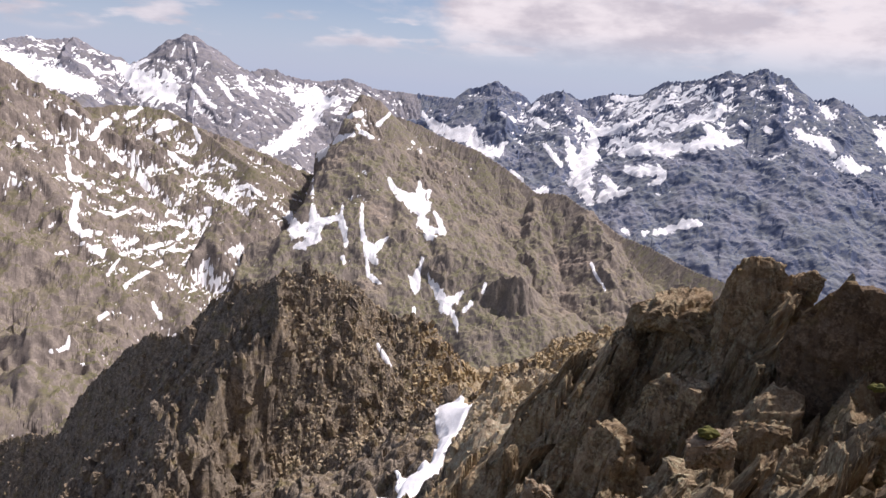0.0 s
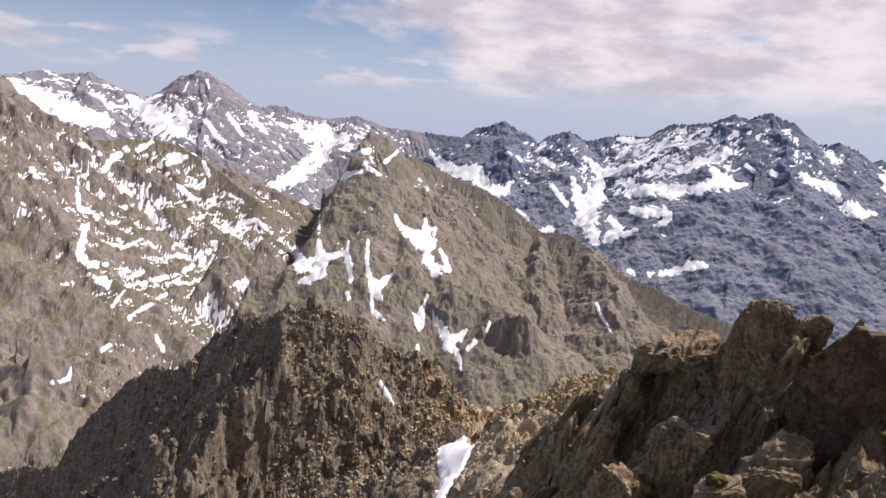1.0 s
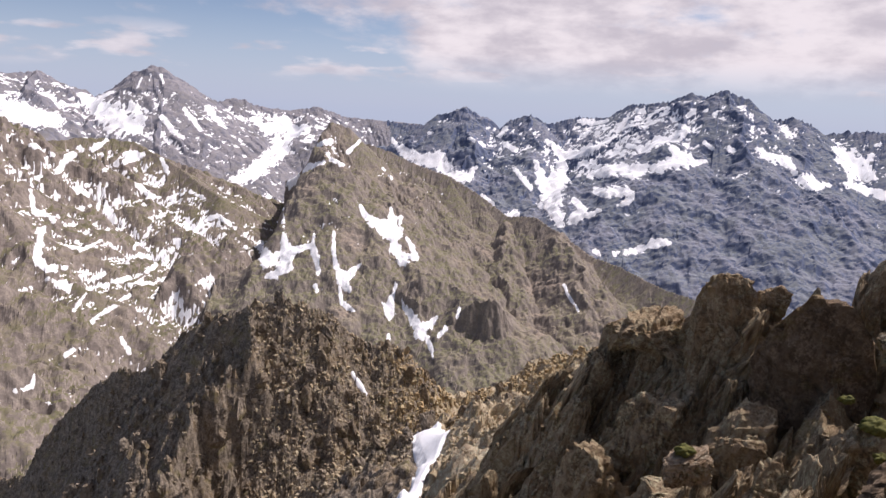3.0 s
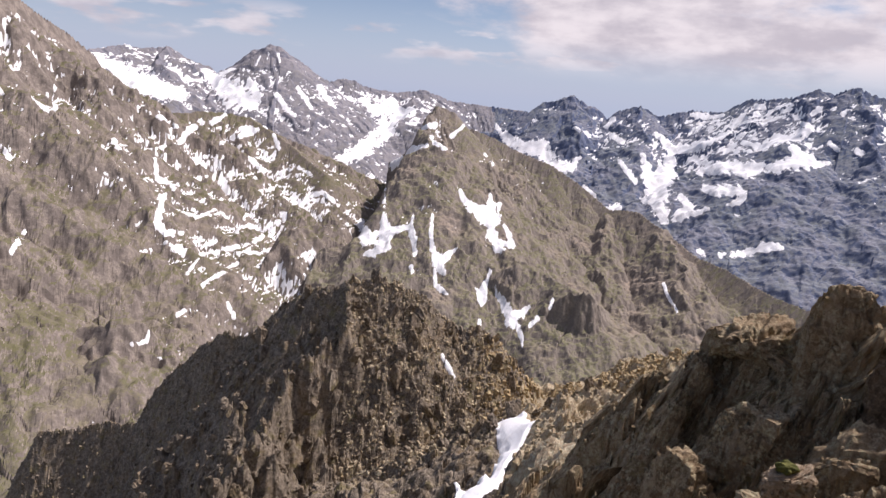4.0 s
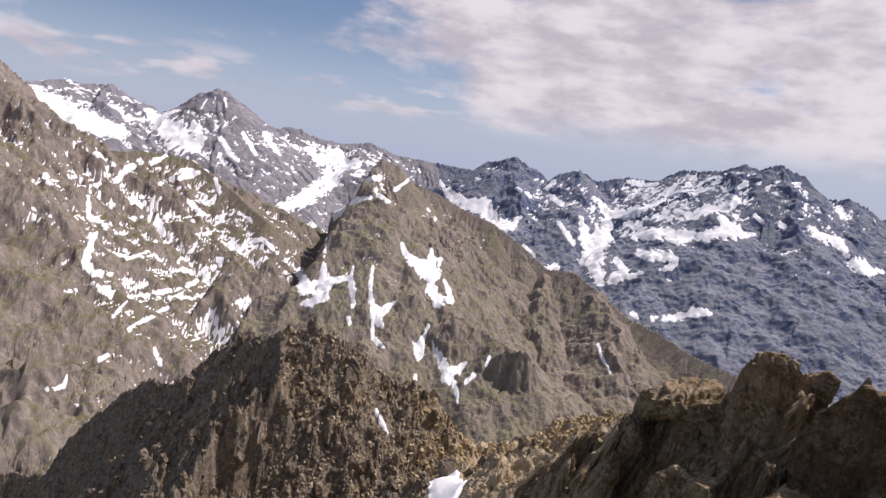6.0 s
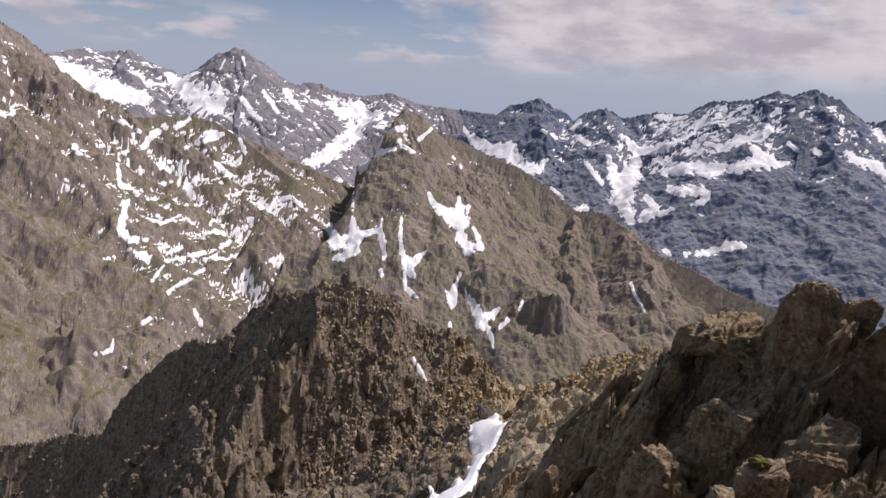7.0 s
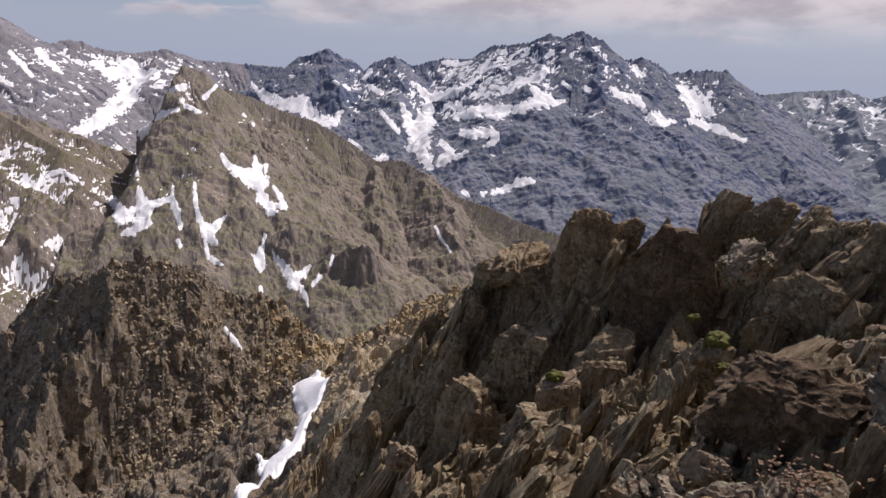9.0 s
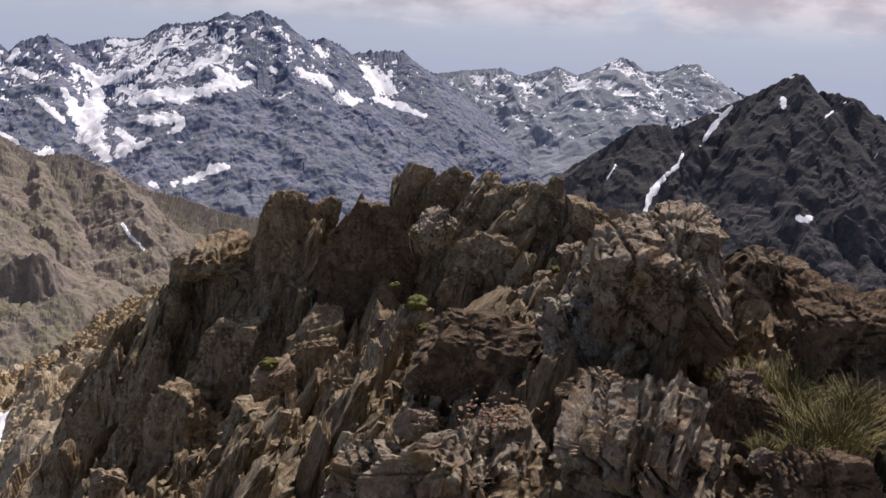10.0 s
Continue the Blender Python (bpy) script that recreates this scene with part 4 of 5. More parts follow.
snow_patch("west", [[(-1102, 2065, -299, 11.5), (-1064, 2007, -349, 14.8), (-1023, 2028, -366, 20.3), (-994, 1904, -386, 21.0), (-942, 1773, -432, 18.0), (-906, 1750, -451, 17.6), (-890, 1808, -459, 13.1)], [(-897, 1729, -470, 17.6), (-853, 1743, -496, 20.6)]])
snow_patch("west", [[(-1020, 2370, -372, 17.0), (-985, 2322, -414, 24.7), (-920, 2210, -428, 11.7)]])
snow_patch("west", [[(-1188, 1987, -247, 15.3), (-1137, 1928, -259, 16.3)]])
snow_patch("west", [[(-1148, 1529, -428, 12.4), (-1075, 1403, -424, 11.4), (-1067, 1376, -437, 8.6)]])
snow_patch("west", [[(-1579, 1943, 18, 10.1), (-1523, 1917, -77, 10.0), (-1459, 1886, -129, 9.6), (-1371, 1843, -165, 7.4)]])
snow_patch("west", [[(-1442, 2093, -103, 12.4), (-1355, 1962, -161, 13.6), (-1328, 1896, -168, 11.4), (-1375, 1894, -131, 9.6)]])
snow_patch("west", [[(-1656, 1940, 161, 62.3), (-1653, 1993, 168, 71.8), (-1618, 1985, 94, 50.1), (-1625, 1904, 103, 40.9)]])
snow_patch("west", [[(-1536, 1766, -91, 30.5), (-1515, 1785, -120, 42.0), (-1455, 1767, -182, 37.2), (-1475, 1738, -191, 22.3)]])
snow_patch("blue", [[(2098, 3391, -105, 26.0), (2137, 3334, -151, 71.1), (2145, 3263, -189, 95.5), (2165, 3207, -212, 44.1)], [(2234, 3314, -128, 19.5), (2179, 3263, -176, 32.0)]])
snow_patch("blue", [[(2011, 3108, -255, 24.2), (2146, 3070, -294, 30.5), (2218, 2964, -333, 18.0)], [(1805, 3087, -230, 26.2), (1834, 3041, -263, 17.4)]])
snow_patch("dark", [[(1461, 827, -81, 6.8), (1419, 832, -115, 12.1), (1388, 831, -139, 10.5), (1337, 816, -166, 5.1)], [(1425, 849, -100, 5.4), (1430, 840, -100, 8.0)]])
snow_patch("dark", [[(1321, 842, -186, 7.6), (1279, 824, -203, 9.8), (1234, 825, -228, 10.8), (1190, 816, -249, 14.1), (1136, 791, -284, 7.9)]])
snow_patch("dark", [[(1398, 867, -113, 5.4), (1355, 898, -134, 7.9)]])
snow_patch("dark", [[(1500, 739, -61, 12.1), (1478, 723, -81, 8.0)]])
snow_patch("dark", [[(1187, 913, -213, 6.1), (1155, 904, -235, 6.0)]])
snow_patch("dark", [[(1547, 755, -17, 7.0), (1550, 748, -15, 4.2)]])
snow_patch("dark", [[(1613, 660, -60, 5.6), (1517, 654, -91, 4.0)]])
snow_patch("dark", [[(1288, 567, -258, 11.4), (1311, 558, -264, 11.7)]])
snow_patch("knoll", GULLY_SNOW)
snow_patch("snowy", [[(-728, 3830, -218, 50.8), (-650, 3654, -262, 42.4), (-692, 3423, -284, 56.8)]])
snow_patch("west", [[(-1361, 2310, 194, 13.1), (-1362, 2351, 142, 13.3)]])
snow_patch("west", [[(-1252, 2289, -172, 12.6), (-1198, 2307, -188, 14.8), (-1176, 2351, -219, 12.8)]])
snow_patch("west", [[(-1230, 2660, -220, 23.8), (-1150, 2397, -230, 21.7), (-1151, 2330, -269, 17.0)]])
snow_patch("west", [[(-1170, 2747, -189, 19.5), (-1195, 2675, -220, 23.8)]])
snow_patch("west", [[(-1033, 2849, -233, 19.7), (-1057, 2733, -238, 33.4), (-1082, 2630, -263, 27.9), (-1058, 2450, -271, 17.3)]])
snow_patch("west", [[(-955, 2724, -244, 14.2), (-909, 2650, -290, 18.3)]])
snow_patch("west", [[(-848, 2326, -422, 12.0), (-847, 2268, -450, 13.8), (-849, 2172, -472, 15.4), (-801, 1984, -487, 12.2)]])
snow_patch("west", [[(-748, 2218, -490, 15.4), (-745, 2031, -506, 15.7), (-770, 1920, -513, 13.4), (-799, 1875, -510, 11.7)]])
snow_patch("west", [[(-835, 1867, -515, 9.9), (-806, 1734, -507, 9.3), (-801, 1659, -525, 7.5)]])
snow_patch("west", [[(-732, 1822, -531, 7.9), (-742, 1716, -540, 9.0), (-753, 1643, -550, 7.2)]])
snow_patch("west", [[(-688, 1650, -590, 8.7), (-672, 1642, -613, 13.0), (-661, 1632, -624, 7.1)]])
snow_patch("west", [[(-758, 1518, -588, 6.8), (-742, 1554, -584, 5.6)]])
snow_patch("west", [[(-733, 1270, -567, 7.2), (-715, 1298, -571, 7.2), (-719, 1316, -553, 6.1)], [(-685, 1290, -601, 7.1), (-659, 1334, -604, 6.0)]])
snow_patch("west", [[(-1093, 2391, -321, 14.9), (-1054, 2408, -315, 12.8), (-1025, 2326, -391, 10.3)]])
snow_patch("west", [[(-1132, 1806, -304, 8.6), (-1071, 1825, -331, 8.5)]])
snow_patch("west", [[(-956, 1950, -434, 8.9), (-910, 1954, -441, 10.6), (-908, 2064, -439, 9.2)]])
snow_patch("west", [[(-973, 2506, -319, 17.6), (-927, 2502, -359, 21.7), (-898, 2523, -369, 13.0)]])
snow_patch("west", [[(-793, 2548, -347, 10.8), (-732, 2514, -364, 10.6)]])
snow_patch("west", [[(-705, 2422, -428, 12.3), (-666, 2433, -411, 18.6), (-598, 2393, -443, 14.2)]])
snow_patch("west", [[(-1480, 1712, -202, 11.0), (-1448, 1696, -241, 12.6), (-1414, 1627, -296, 10.5)]])
snow_patch("west", [[(-1370, 1748, -258, 9.0), (-1327, 1729, -285, 14.2)]])
snow_patch("knoll", [[(-8.1, 107.2, -41.9, 0.5), (-6.7, 106.4, -43.7, 0.8), (-5.5, 106.0, -45.1, 0.4)]])
snow_flecks("snowy", "scattered remnants of snow on the hazy grey range", 201, 26, -0.38, 50, 650, [(-1310, 3670, 170, -2.0), (-1650, 3050, 260, 0.5)], -25, 1.8)
snow_flecks("west", "scattered streaks of snow on the brown massif", 211, 11, -1.2, -150, 1000, [(-1150, 1500, 350, -0.8), (-900, 1250, 250, -0.6), (-700, 2000, 480, 0.75), (-520, 2250, 300, 0.4), (-900, 2600, 500, 0.5), (-640, 1450, 260, 0.45)], 27, 2.4)
snow_flecks("middle", "a few flecks of snow on the grey-brown mountain", 221, 20, -1.45, -200, 500, [(-380, 2000, 180, 0.7), (-300, 2650, 200, 0.6)])
snow_flecks("blue", "scattered remnants of snow on the blue range", 231, 24, -0.8, 50, 420, [(1000, 3700, 450, 1.15), (2150, 3250, 250, 0.5)], 25, 1.8)
snow_flecks("far", "flecks of snow on the distant range", 241, 36, -0.15, 0, 380)
snow_flecks("dark", "small flecks of snow on the dark mountain", 251, 20, -1.6, 0, 500)


# ---- rocks ----
def hull(seed, points=16, taper=0.0, square=0.45):
    """A sharp-edged block in a box from -1 to 1: corners and triangles."""
    rnd = np.random.RandomState(seed)
    p = rnd.uniform(-1, 1, (points, 3))
    p = np.sign(p) * np.abs(p) ** square
    p[:, :2] *= 1 - taper * (p[:, 2:3] * 0.5 + 0.5)
    bm = bmesh.new()
    for c in p:
        bm.verts.new(c)
    out = bmesh.ops.convex_hull(bm, input=bm.verts)
    bmesh.ops.delete(bm, geom=[g for g in out["geom_interior"] if isinstance(g, bmesh.types.BMVert)], context="VERTS")
    bmesh.ops.triangulate(bm, faces=bm.faces[:])
    return bm


def arrays(bm):
    bm.verts.index_update()
    v = np.array([q.co[:] for q in bm.verts])
    t = np.array([[q.index for q in f.verts] for f in bm.faces])
    bm.free()
    return v, t


def box_grid(n):
    """A cube from -1 to 1 with n by n squares on each side: corners and triangles."""
    g = np.linspace(-1, 1, n + 1)
    a, b = (m.ravel() for m in np.meshgrid(g, g, indexing="ij"))
    i = np.arange((n + 1) ** 2).reshape(n + 1, n + 1)
    q = np.stack([i[:-1, :-1], i[1:, :-1], i[1:, 1:], i[:-1, 1:]], -1).reshape(-1, 4)
    pts, quads = [], []
    for k in range(3):
        for e in (-1, 1):
            side = np.stack([a, b, np.full(a.shape, e)], -1)[:, [(0, 1, 2), (2, 0, 1), (1, 2, 0)][k]]
            quads.append((q if e > 0 else q[:, ::-1]) + len(pts) * len(a))
            pts.append(side)
    p, f = np.concatenate(pts), np.concatenate(quads)
    _, first, back = np.unique(np.round(p * 1000).astype(int), axis=0, return_index=True, return_inverse=True)
    f = back.ravel()[f]
    return p[first].astype(float), np.concatenate([f[:, [0, 1, 2]], f[:, [0, 2, 3]]])


def rock_shape(seed, level, dims, grain=1.0, taper=0.25):
    """An angular block with flat breaks and worn edges. dims: full width, depth and height."""
    rnd = np.random.RandomState(seed)
    p, tri = box_grid(level + 3)
    p[:, :2] *= 1 - (taper + 0.12) * (p[:, 2:3] * 0.5 + 0.5)
    p[:, 0] += rnd.uniform(-0.25, 0.25) * p[:, 2]
    # breaks: some along the joints of the rock, some across its corners
    for i in range(17):
        n = rnd.normal(size=3)
        if i < 7:
            n = 0.30 * n + np.eye(3)[i % 3] * rnd.choice([-1, 1])
        n /= np.linalg.norm(n)
        reach = p @ n
        cut = reach.max() * rnd.uniform(0.62, 0.95)
        p = p - np.maximum(reach - cut, 0)[:, None] * n
    half = np.array(dims) / 2
    q = p * half
    u = p / (np.linalg.norm(p, axis=1)[:, None] + 1e-6)
    size = float(np.sort(np.array(dims))[1])
    k = seed * 7.3

    def rough3(s, octv, sd, warp=(1, 1, 1)):
        x, y, z = (q * np.array(warp)).T / s
        return (fbm(x + k + 0.3 * z, z + 0.6 * y, octv, sd) + fbm(y - k, z - 0.5 * x, octv, sd + 5) + fbm(x - y, y + 0.7 * z + k, octv, sd + 9)) / 3

    wear = 0.05 * size * rough3(0.5 * size, 6, seed) + 0.03 * size * rough3(0.12 * size, 4, seed + 41)
    # joints: the faces step in and out block by block along tilted sets of cracks
    tilts = rnd.normal(size=(3, 3)) * 0.3 + np.eye(3)
    bend = 0.16 * rough3(size, 3, seed + 77)
    for j, (gap, deep) in enumerate(((0.42, 0.085), (0.2, 0.04), (0.1, 0.02))):
        a, b, c = ((q @ tilts[k]) / (gap * size * (1.0, 1.5, 0.7)[k]) + bend * 0.4 / gap + 3.3 * j for k in range(3))
        block = _hash(np.floor(a) + 57 * np.floor(c), np.floor(b), seed + j) - 0.5
        crack = np.minimum.reduce([np.minimum(v - np.floor(v), 1 - v + np.floor(v)) for v in (a, c)]) < 0.06
        wear = wear + deep * size * (1.3 * block - 0.55 * crack)
    q = q + grain * u * wear[:, None]
    return q, tri


def place(q, centre, spin, lean, nod=0.0):
    m = np.array(Euler((radians(nod), radians(lean), radians(spin))).to_matrix())
    return q @ m.T + np.array(centre)


def rock(name, centre, dims, spin, lean, seed, label, level=9, material="rock", parent=None, nod=0.0, group="", category="rock", grain=1.0, taper=0.25):
    """A rock at its centre; a part of its parent, or a thing of its own."""
    q, tri = rock_shape(seed, level, dims, grain, taper)
    q = place(q, centre, spin, lean, nod)
    if parent is None:
        return thing(name, q, tri, MAT[material], label, category, group=group)
    ob = new(name, mesh_from(name, q - np.array(centre), tri))
    ob.data.materials.append(MAT[material])
    ob.parent = parent
    ob.location = Vector(centre) - parent.location
    return tagged(ob, label)


# ---- the rocks of the crest: kind, centre, width, depth, height, spin, lean ----
rock("slab", (4.49, 11.77, -2.19), (1.68, 1.60, 0.74), -1, -3, 301, "flat tan slab on top of the crest", 17, parent=OUTCROP_BASE, taper=0.06)
rock("column", (3.86, 12.41, -3.18), (0.44, 0.54, 2.02), -7, 6, 302, "upright brown rock column", 17, parent=OUTCROP_BASE, taper=0.06)
rock("column", (4.37, 11.82, -3.40), (0.55, 0.63, 2.25), -35, 10, 303, "upright brown rock column", 17, parent=OUTCROP_BASE, taper=0.06)
rock("column", (4.80, 11.43, -3.33), (0.49, 0.63, 2.43), 2, 8, 304, "upright brown rock column", 17, parent=OUTCROP_BASE, taper=0.06)
rock("column", (3.43, 12.02, -3.90), (0.63, 0.72, 2.41), -16, 14, 305, "upright brown rock column", 17, parent=OUTCROP_BASE, taper=0.06)
rock("column", (2.88, 11.44, -4.67), (0.65, 0.72, 2.76), 6, 16, 306, "upright brown rock column", 17, parent=OUTCROP_BASE, taper=0.06)
rock("knob", (5.31, 10.87, -2.02), (1.28, 1.00, 2.38), -11, 5, 307, "weathered rock knob on the crest", 17, parent=OUTCROP_BASE, taper=0.06)
rock("knob", (5.38, 10.84, -1.32), (0.70, 0.50, 0.90), 14, -10, 308, "weathered rock knob on the crest", 17, parent=OUTCROP_BASE, taper=0.06)
rock("knob", (5.90, 10.68, -1.38), (0.50, 0.50, 0.90), -24, 8, 309, "weathered rock knob on the crest", 17, parent=OUTCROP_BASE, taper=0.06)
rock("block", (5.07, 10.54, -2.90), (1.05, 0.81, 2.36), -16, 10, 310, "steep brown rock block", 17, parent=OUTCROP_BASE, taper=0.06)
rock("block", (3.83, 10.31, -3.83), (1.06, 0.81, 2.30), -30, 14, 311, "steep brown rock block", 17, parent=OUTCROP_BASE, taper=0.06)
rock("block", (2.95, 9.77, -4.62), (1.18, 0.81, 2.24), -2, 14, 312, "steep brown rock block", 17, parent=OUTCROP_BASE, taper=0.06)
# this face's shade is put into its colour: darker rock than its neighbours
rock("block", (6.08, 9.66, -2.05), (1.75, 1.00, 2.45), -22, 3, 313, "smooth rock face coloured dark for shade", 17, parent=OUTCROP_BASE, taper=0.02, material="brown", grain=0.5)
rock("block", (4.75, 8.91, -3.40), (1.25, 0.81, 2.12), -36, 12, 314, "steep brown rock block", 17, parent=OUTCROP_BASE, taper=0.06)
rock("block", (3.75, 8.62, -4.12), (1.16, 0.81, 1.98), 2, 14, 315, "steep brown rock block", 17, parent=OUTCROP_BASE, taper=0.06)
rock("blade", (7.01, 9.74, -1.13), (0.81, 0.50, 1.65), -16, 18, 316, "leaning blade of rusty rock", 17, parent=OUTCROP_BASE, taper=0.25)
rock("blade", (7.50, 9.37, -0.78), (0.85, 0.50, 1.16), -49, 38, 317, "leaning blade of rusty rock", 17, parent=OUTCROP_BASE, taper=0.25)
rock("slab", (6.58, 8.31, -1.06), (0.88, 0.50, 0.52), -8, -35, 318, "pale tilted rock slab", 17, parent=OUTCROP_BASE, taper=0.06, material="pale")
rock("blade", (7.65, 8.72, -1.01), (0.78, 0.50, 1.59), -6, 22, 319, "leaning blade of rusty rock", 17, parent=OUTCROP_BASE, taper=0.25)
rock("blade", (7.95, 8.31, -0.98), (0.96, 0.60, 1.79), -49, 25, 320, "leaning blade of rusty rock", 17, parent=OUTCROP_BASE, taper=0.25)
rock("blade", (7.99, 7.56, -1.06), (1.13, 0.60, 1.65), -32, 20, 321, "leaning blade of rusty rock", 17, parent=OUTCROP_BASE, taper=0.25)
rock("block", (7.05, 7.65, -1.70), (1.25, 0.72, 1.20), -43, 15, 322, "steep brown rock block", 17, parent=OUTCROP_BASE, taper=0.06)
rock("blade", (8.18, 7.36, -0.38), (0.37, 0.30, 0.33), -48, 8, 323, "leaning blade of rusty rock", 17, parent=OUTCROP_BASE, taper=0.25)
rock("block", (8.32, 6.73, -0.86), (0.82, 0.72, 0.69), -41, 5, 324, "steep brown rock block", 17, parent=OUTCROP_BASE, taper=0.06)
rock("block", (5.28, 7.53, -2.67), (0.82, 0.63, 1.75), -15, 10, 325, "steep brown rock block", 17, parent=OUTCROP_BASE, taper=0.06)
rock("block", (4.03, 6.68, -3.40), (1.03, 0.72, 1.44), -31, 14, 326, "steep brown rock block", 17, parent=OUTCROP_BASE, taper=0.06)
rock("slab", (3.67, 8.00, -2.75), (0.67, 0.40, 0.45), -15, -12, 327, "pale tilted rock slab", 17, parent=OUTCROP_BASE, taper=0.06, material="pale")
rock("blade", (4.11, 7.10, -2.94), (0.61, 0.35, 1.59), -10, 16, 328, "leaning blade of rusty rock", 17, parent=OUTCROP_BASE, taper=0.25)
rock("blade", (3.43, 6.45, -3.38), (0.64, 0.35, 1.60), -48, 18, 329, "leaning blade of rusty rock", 17, parent=OUTCROP_BASE, taper=0.25)
rock("slab", (1.88, 9.62, -4.61), (0.64, 0.40, 0.53), -11, 5, 330, "pale tilted rock slab", 17, parent=OUTCROP_BASE, taper=0.06, material="pale")
rock("stone", (6.72, 6.28, -1.54), (0.66, 0.50, 0.21), -37, -14, 331, "pale flat stone", 17, parent=OUTCROP_BASE, taper=0.06, material="pale")
rock("stone", (6.30, 6.14, -1.66), (0.51, 0.50, 0.22), 14, -10, 332, "pale flat stone", 17, parent=OUTCROP_BASE, taper=0.06, material="pale")
rock("stone", (7.16, 6.39, -1.45), (0.55, 0.50, 0.20), -18, -12, 333, "pale flat stone", 17, parent=OUTCROP_BASE, taper=0.06, material="pale")
rock("stone", (7.55, 6.40, -1.11), (0.47, 0.40, 0.22), -50, -16, 334, "pale flat stone", 17, parent=OUTCROP_BASE, taper=0.06, material="pale")
rock("slab", (5.02, 3.09, 0.23), (0.72, 0.80, 0.44), -38, 12, 336, "rust-topped rock slab", 34, parent=OUTCROP_BASE, taper=0.06, material="pale")
rock("boulder", (4.80, 3.07, -0.36), (1.75, 1.35, 1.50), -43, 8, 361, "large grey boulder with pale lichen and cracks", 40, material="pale", taper=0.34, nod=38)
rock("rock_ledge", (4.34, 4.43, -1.17), (1.64, 0.90, 0.93), -50, 6, 337, "grey rock ledge spotted with black lichen", 17, material="brown", nod=14)
rock("rock_ledge", (4.38, 3.49, -0.71), (0.72, 0.70, 0.72), -31, -5, 338, "grey rock ledge spotted with black lichen", 34, material="pale")
rock("boulder", (5.97, 2.81, -0.23), (1.00, 0.90, 0.84), -35, 6, 339, "dark brown boulder at the edge of the crest", 17, material="brown")
rock("boulder", (5.93, 2.41, -0.33), (0.64, 0.70, 0.64), -58, -8, 340, "dark brown boulder at the edge of the crest", 17, material="brown")
rock("boulder", (4.56, 1.49, -0.11), (1.07, 0.90, 0.93), -47, -10, 341, "brown boulder with black lichen beside a grass tuft", 34, material="brown")
rock("boulder", (3.07, 1.88, -0.62), (1.35, 0.95, 1.30), -70, 4, 342, "big rock with rusty top and black lichen", 40, material="pale", taper=0.42, nod=30)
rock("boulder", (2.98, 3.24, -1.41), (1.75, 0.90, 1.12), -23, -8, 343, "grey boulder spotted with black and pale lichen", 34, material="pale", nod=14)
rock("stone", (2.99, 3.88, -1.24), (0.37, 0.25, 0.26), -8, 15, 344, "small pale grey stone wedged between boulders", 34, material="pale")
rock("boulder", (2.86, 4.10, -2.01), (1.24, 0.80, 1.13), -55, 10, 345, "grey boulder spotted with black and pale lichen", 34, material="pale", nod=14)
rock("stone", (3.04, 0.99, -0.18), (0.53, 0.35, 0.43), -42, 5, 346, "weathered brown stone among the boulders", 34, material="brown")
rock("stone", (3.65, 1.63, -0.33), (0.65, 0.45, 0.53), -66, -6, 347, "weathered brown stone among the boulders", 34, material="brown")
rock("stone", (3.14, 1.31, -0.22), (0.19, 0.13, 0.15), -52, 0, 348, "small pale grey stone wedged between boulders", 34, material="pale")
rock("stone", (4.97, 2.10, -0.23), (0.23, 0.20, 0.19), -47, -20, 349, "weathered brown stone among the boulders", 34, material="brown")
rock("stone", (3.51, 2.66, -0.57), (0.49, 0.40, 0.31), -13, 10, 350, "weathered brown stone among the boulders", 34)


# ---- loose rock, moss and grass ----
def ground_at(land, x, y):
    """The height of a hillside at x, y."""
    gx, gy, gz = LAND[land]
    a, r = np.arctan2(gx[0], gy[0]), np.hypot(gx[:, 0], gy[:, 0])
    ca = np.interp(np.arctan2(x, y), a, np.arange(len(a)))
    cr = np.interp(np.hypot(x, y), r, np.arange(len(r)))
    i, j = np.minimum(cr.astype(int), len(r) - 2), np.minimum(ca.astype(int), len(a) - 2)
    u, v = cr - i, ca - j
    return (gz[i, j] * (1 - u) + gz[i + 1, j] * u) * (1 - v) + (gz[i, j + 1] * (1 - u) + gz[i + 1, j + 1] * u) * v


def turn(ax, ay, az):
    """Many turning matrices at once, from three arrays of angles."""
    cx, sx, cy, sy, cz, sz = np.cos(ax), np.sin(ax), np.cos(ay), np.sin(ay), np.cos(az), np.sin(az)
    return np.stack([np.stack([cz * cy, cz * sy * sx - sz * cx, cz * sy * cx + sz * sx], -1),
                     np.stack([sz * cy, sz * sy * sx + cz * cx, sz * sy * cx - cz * sx], -1),
                     np.stack([-sy, cy * sx, cy * cx], -1)], -2)


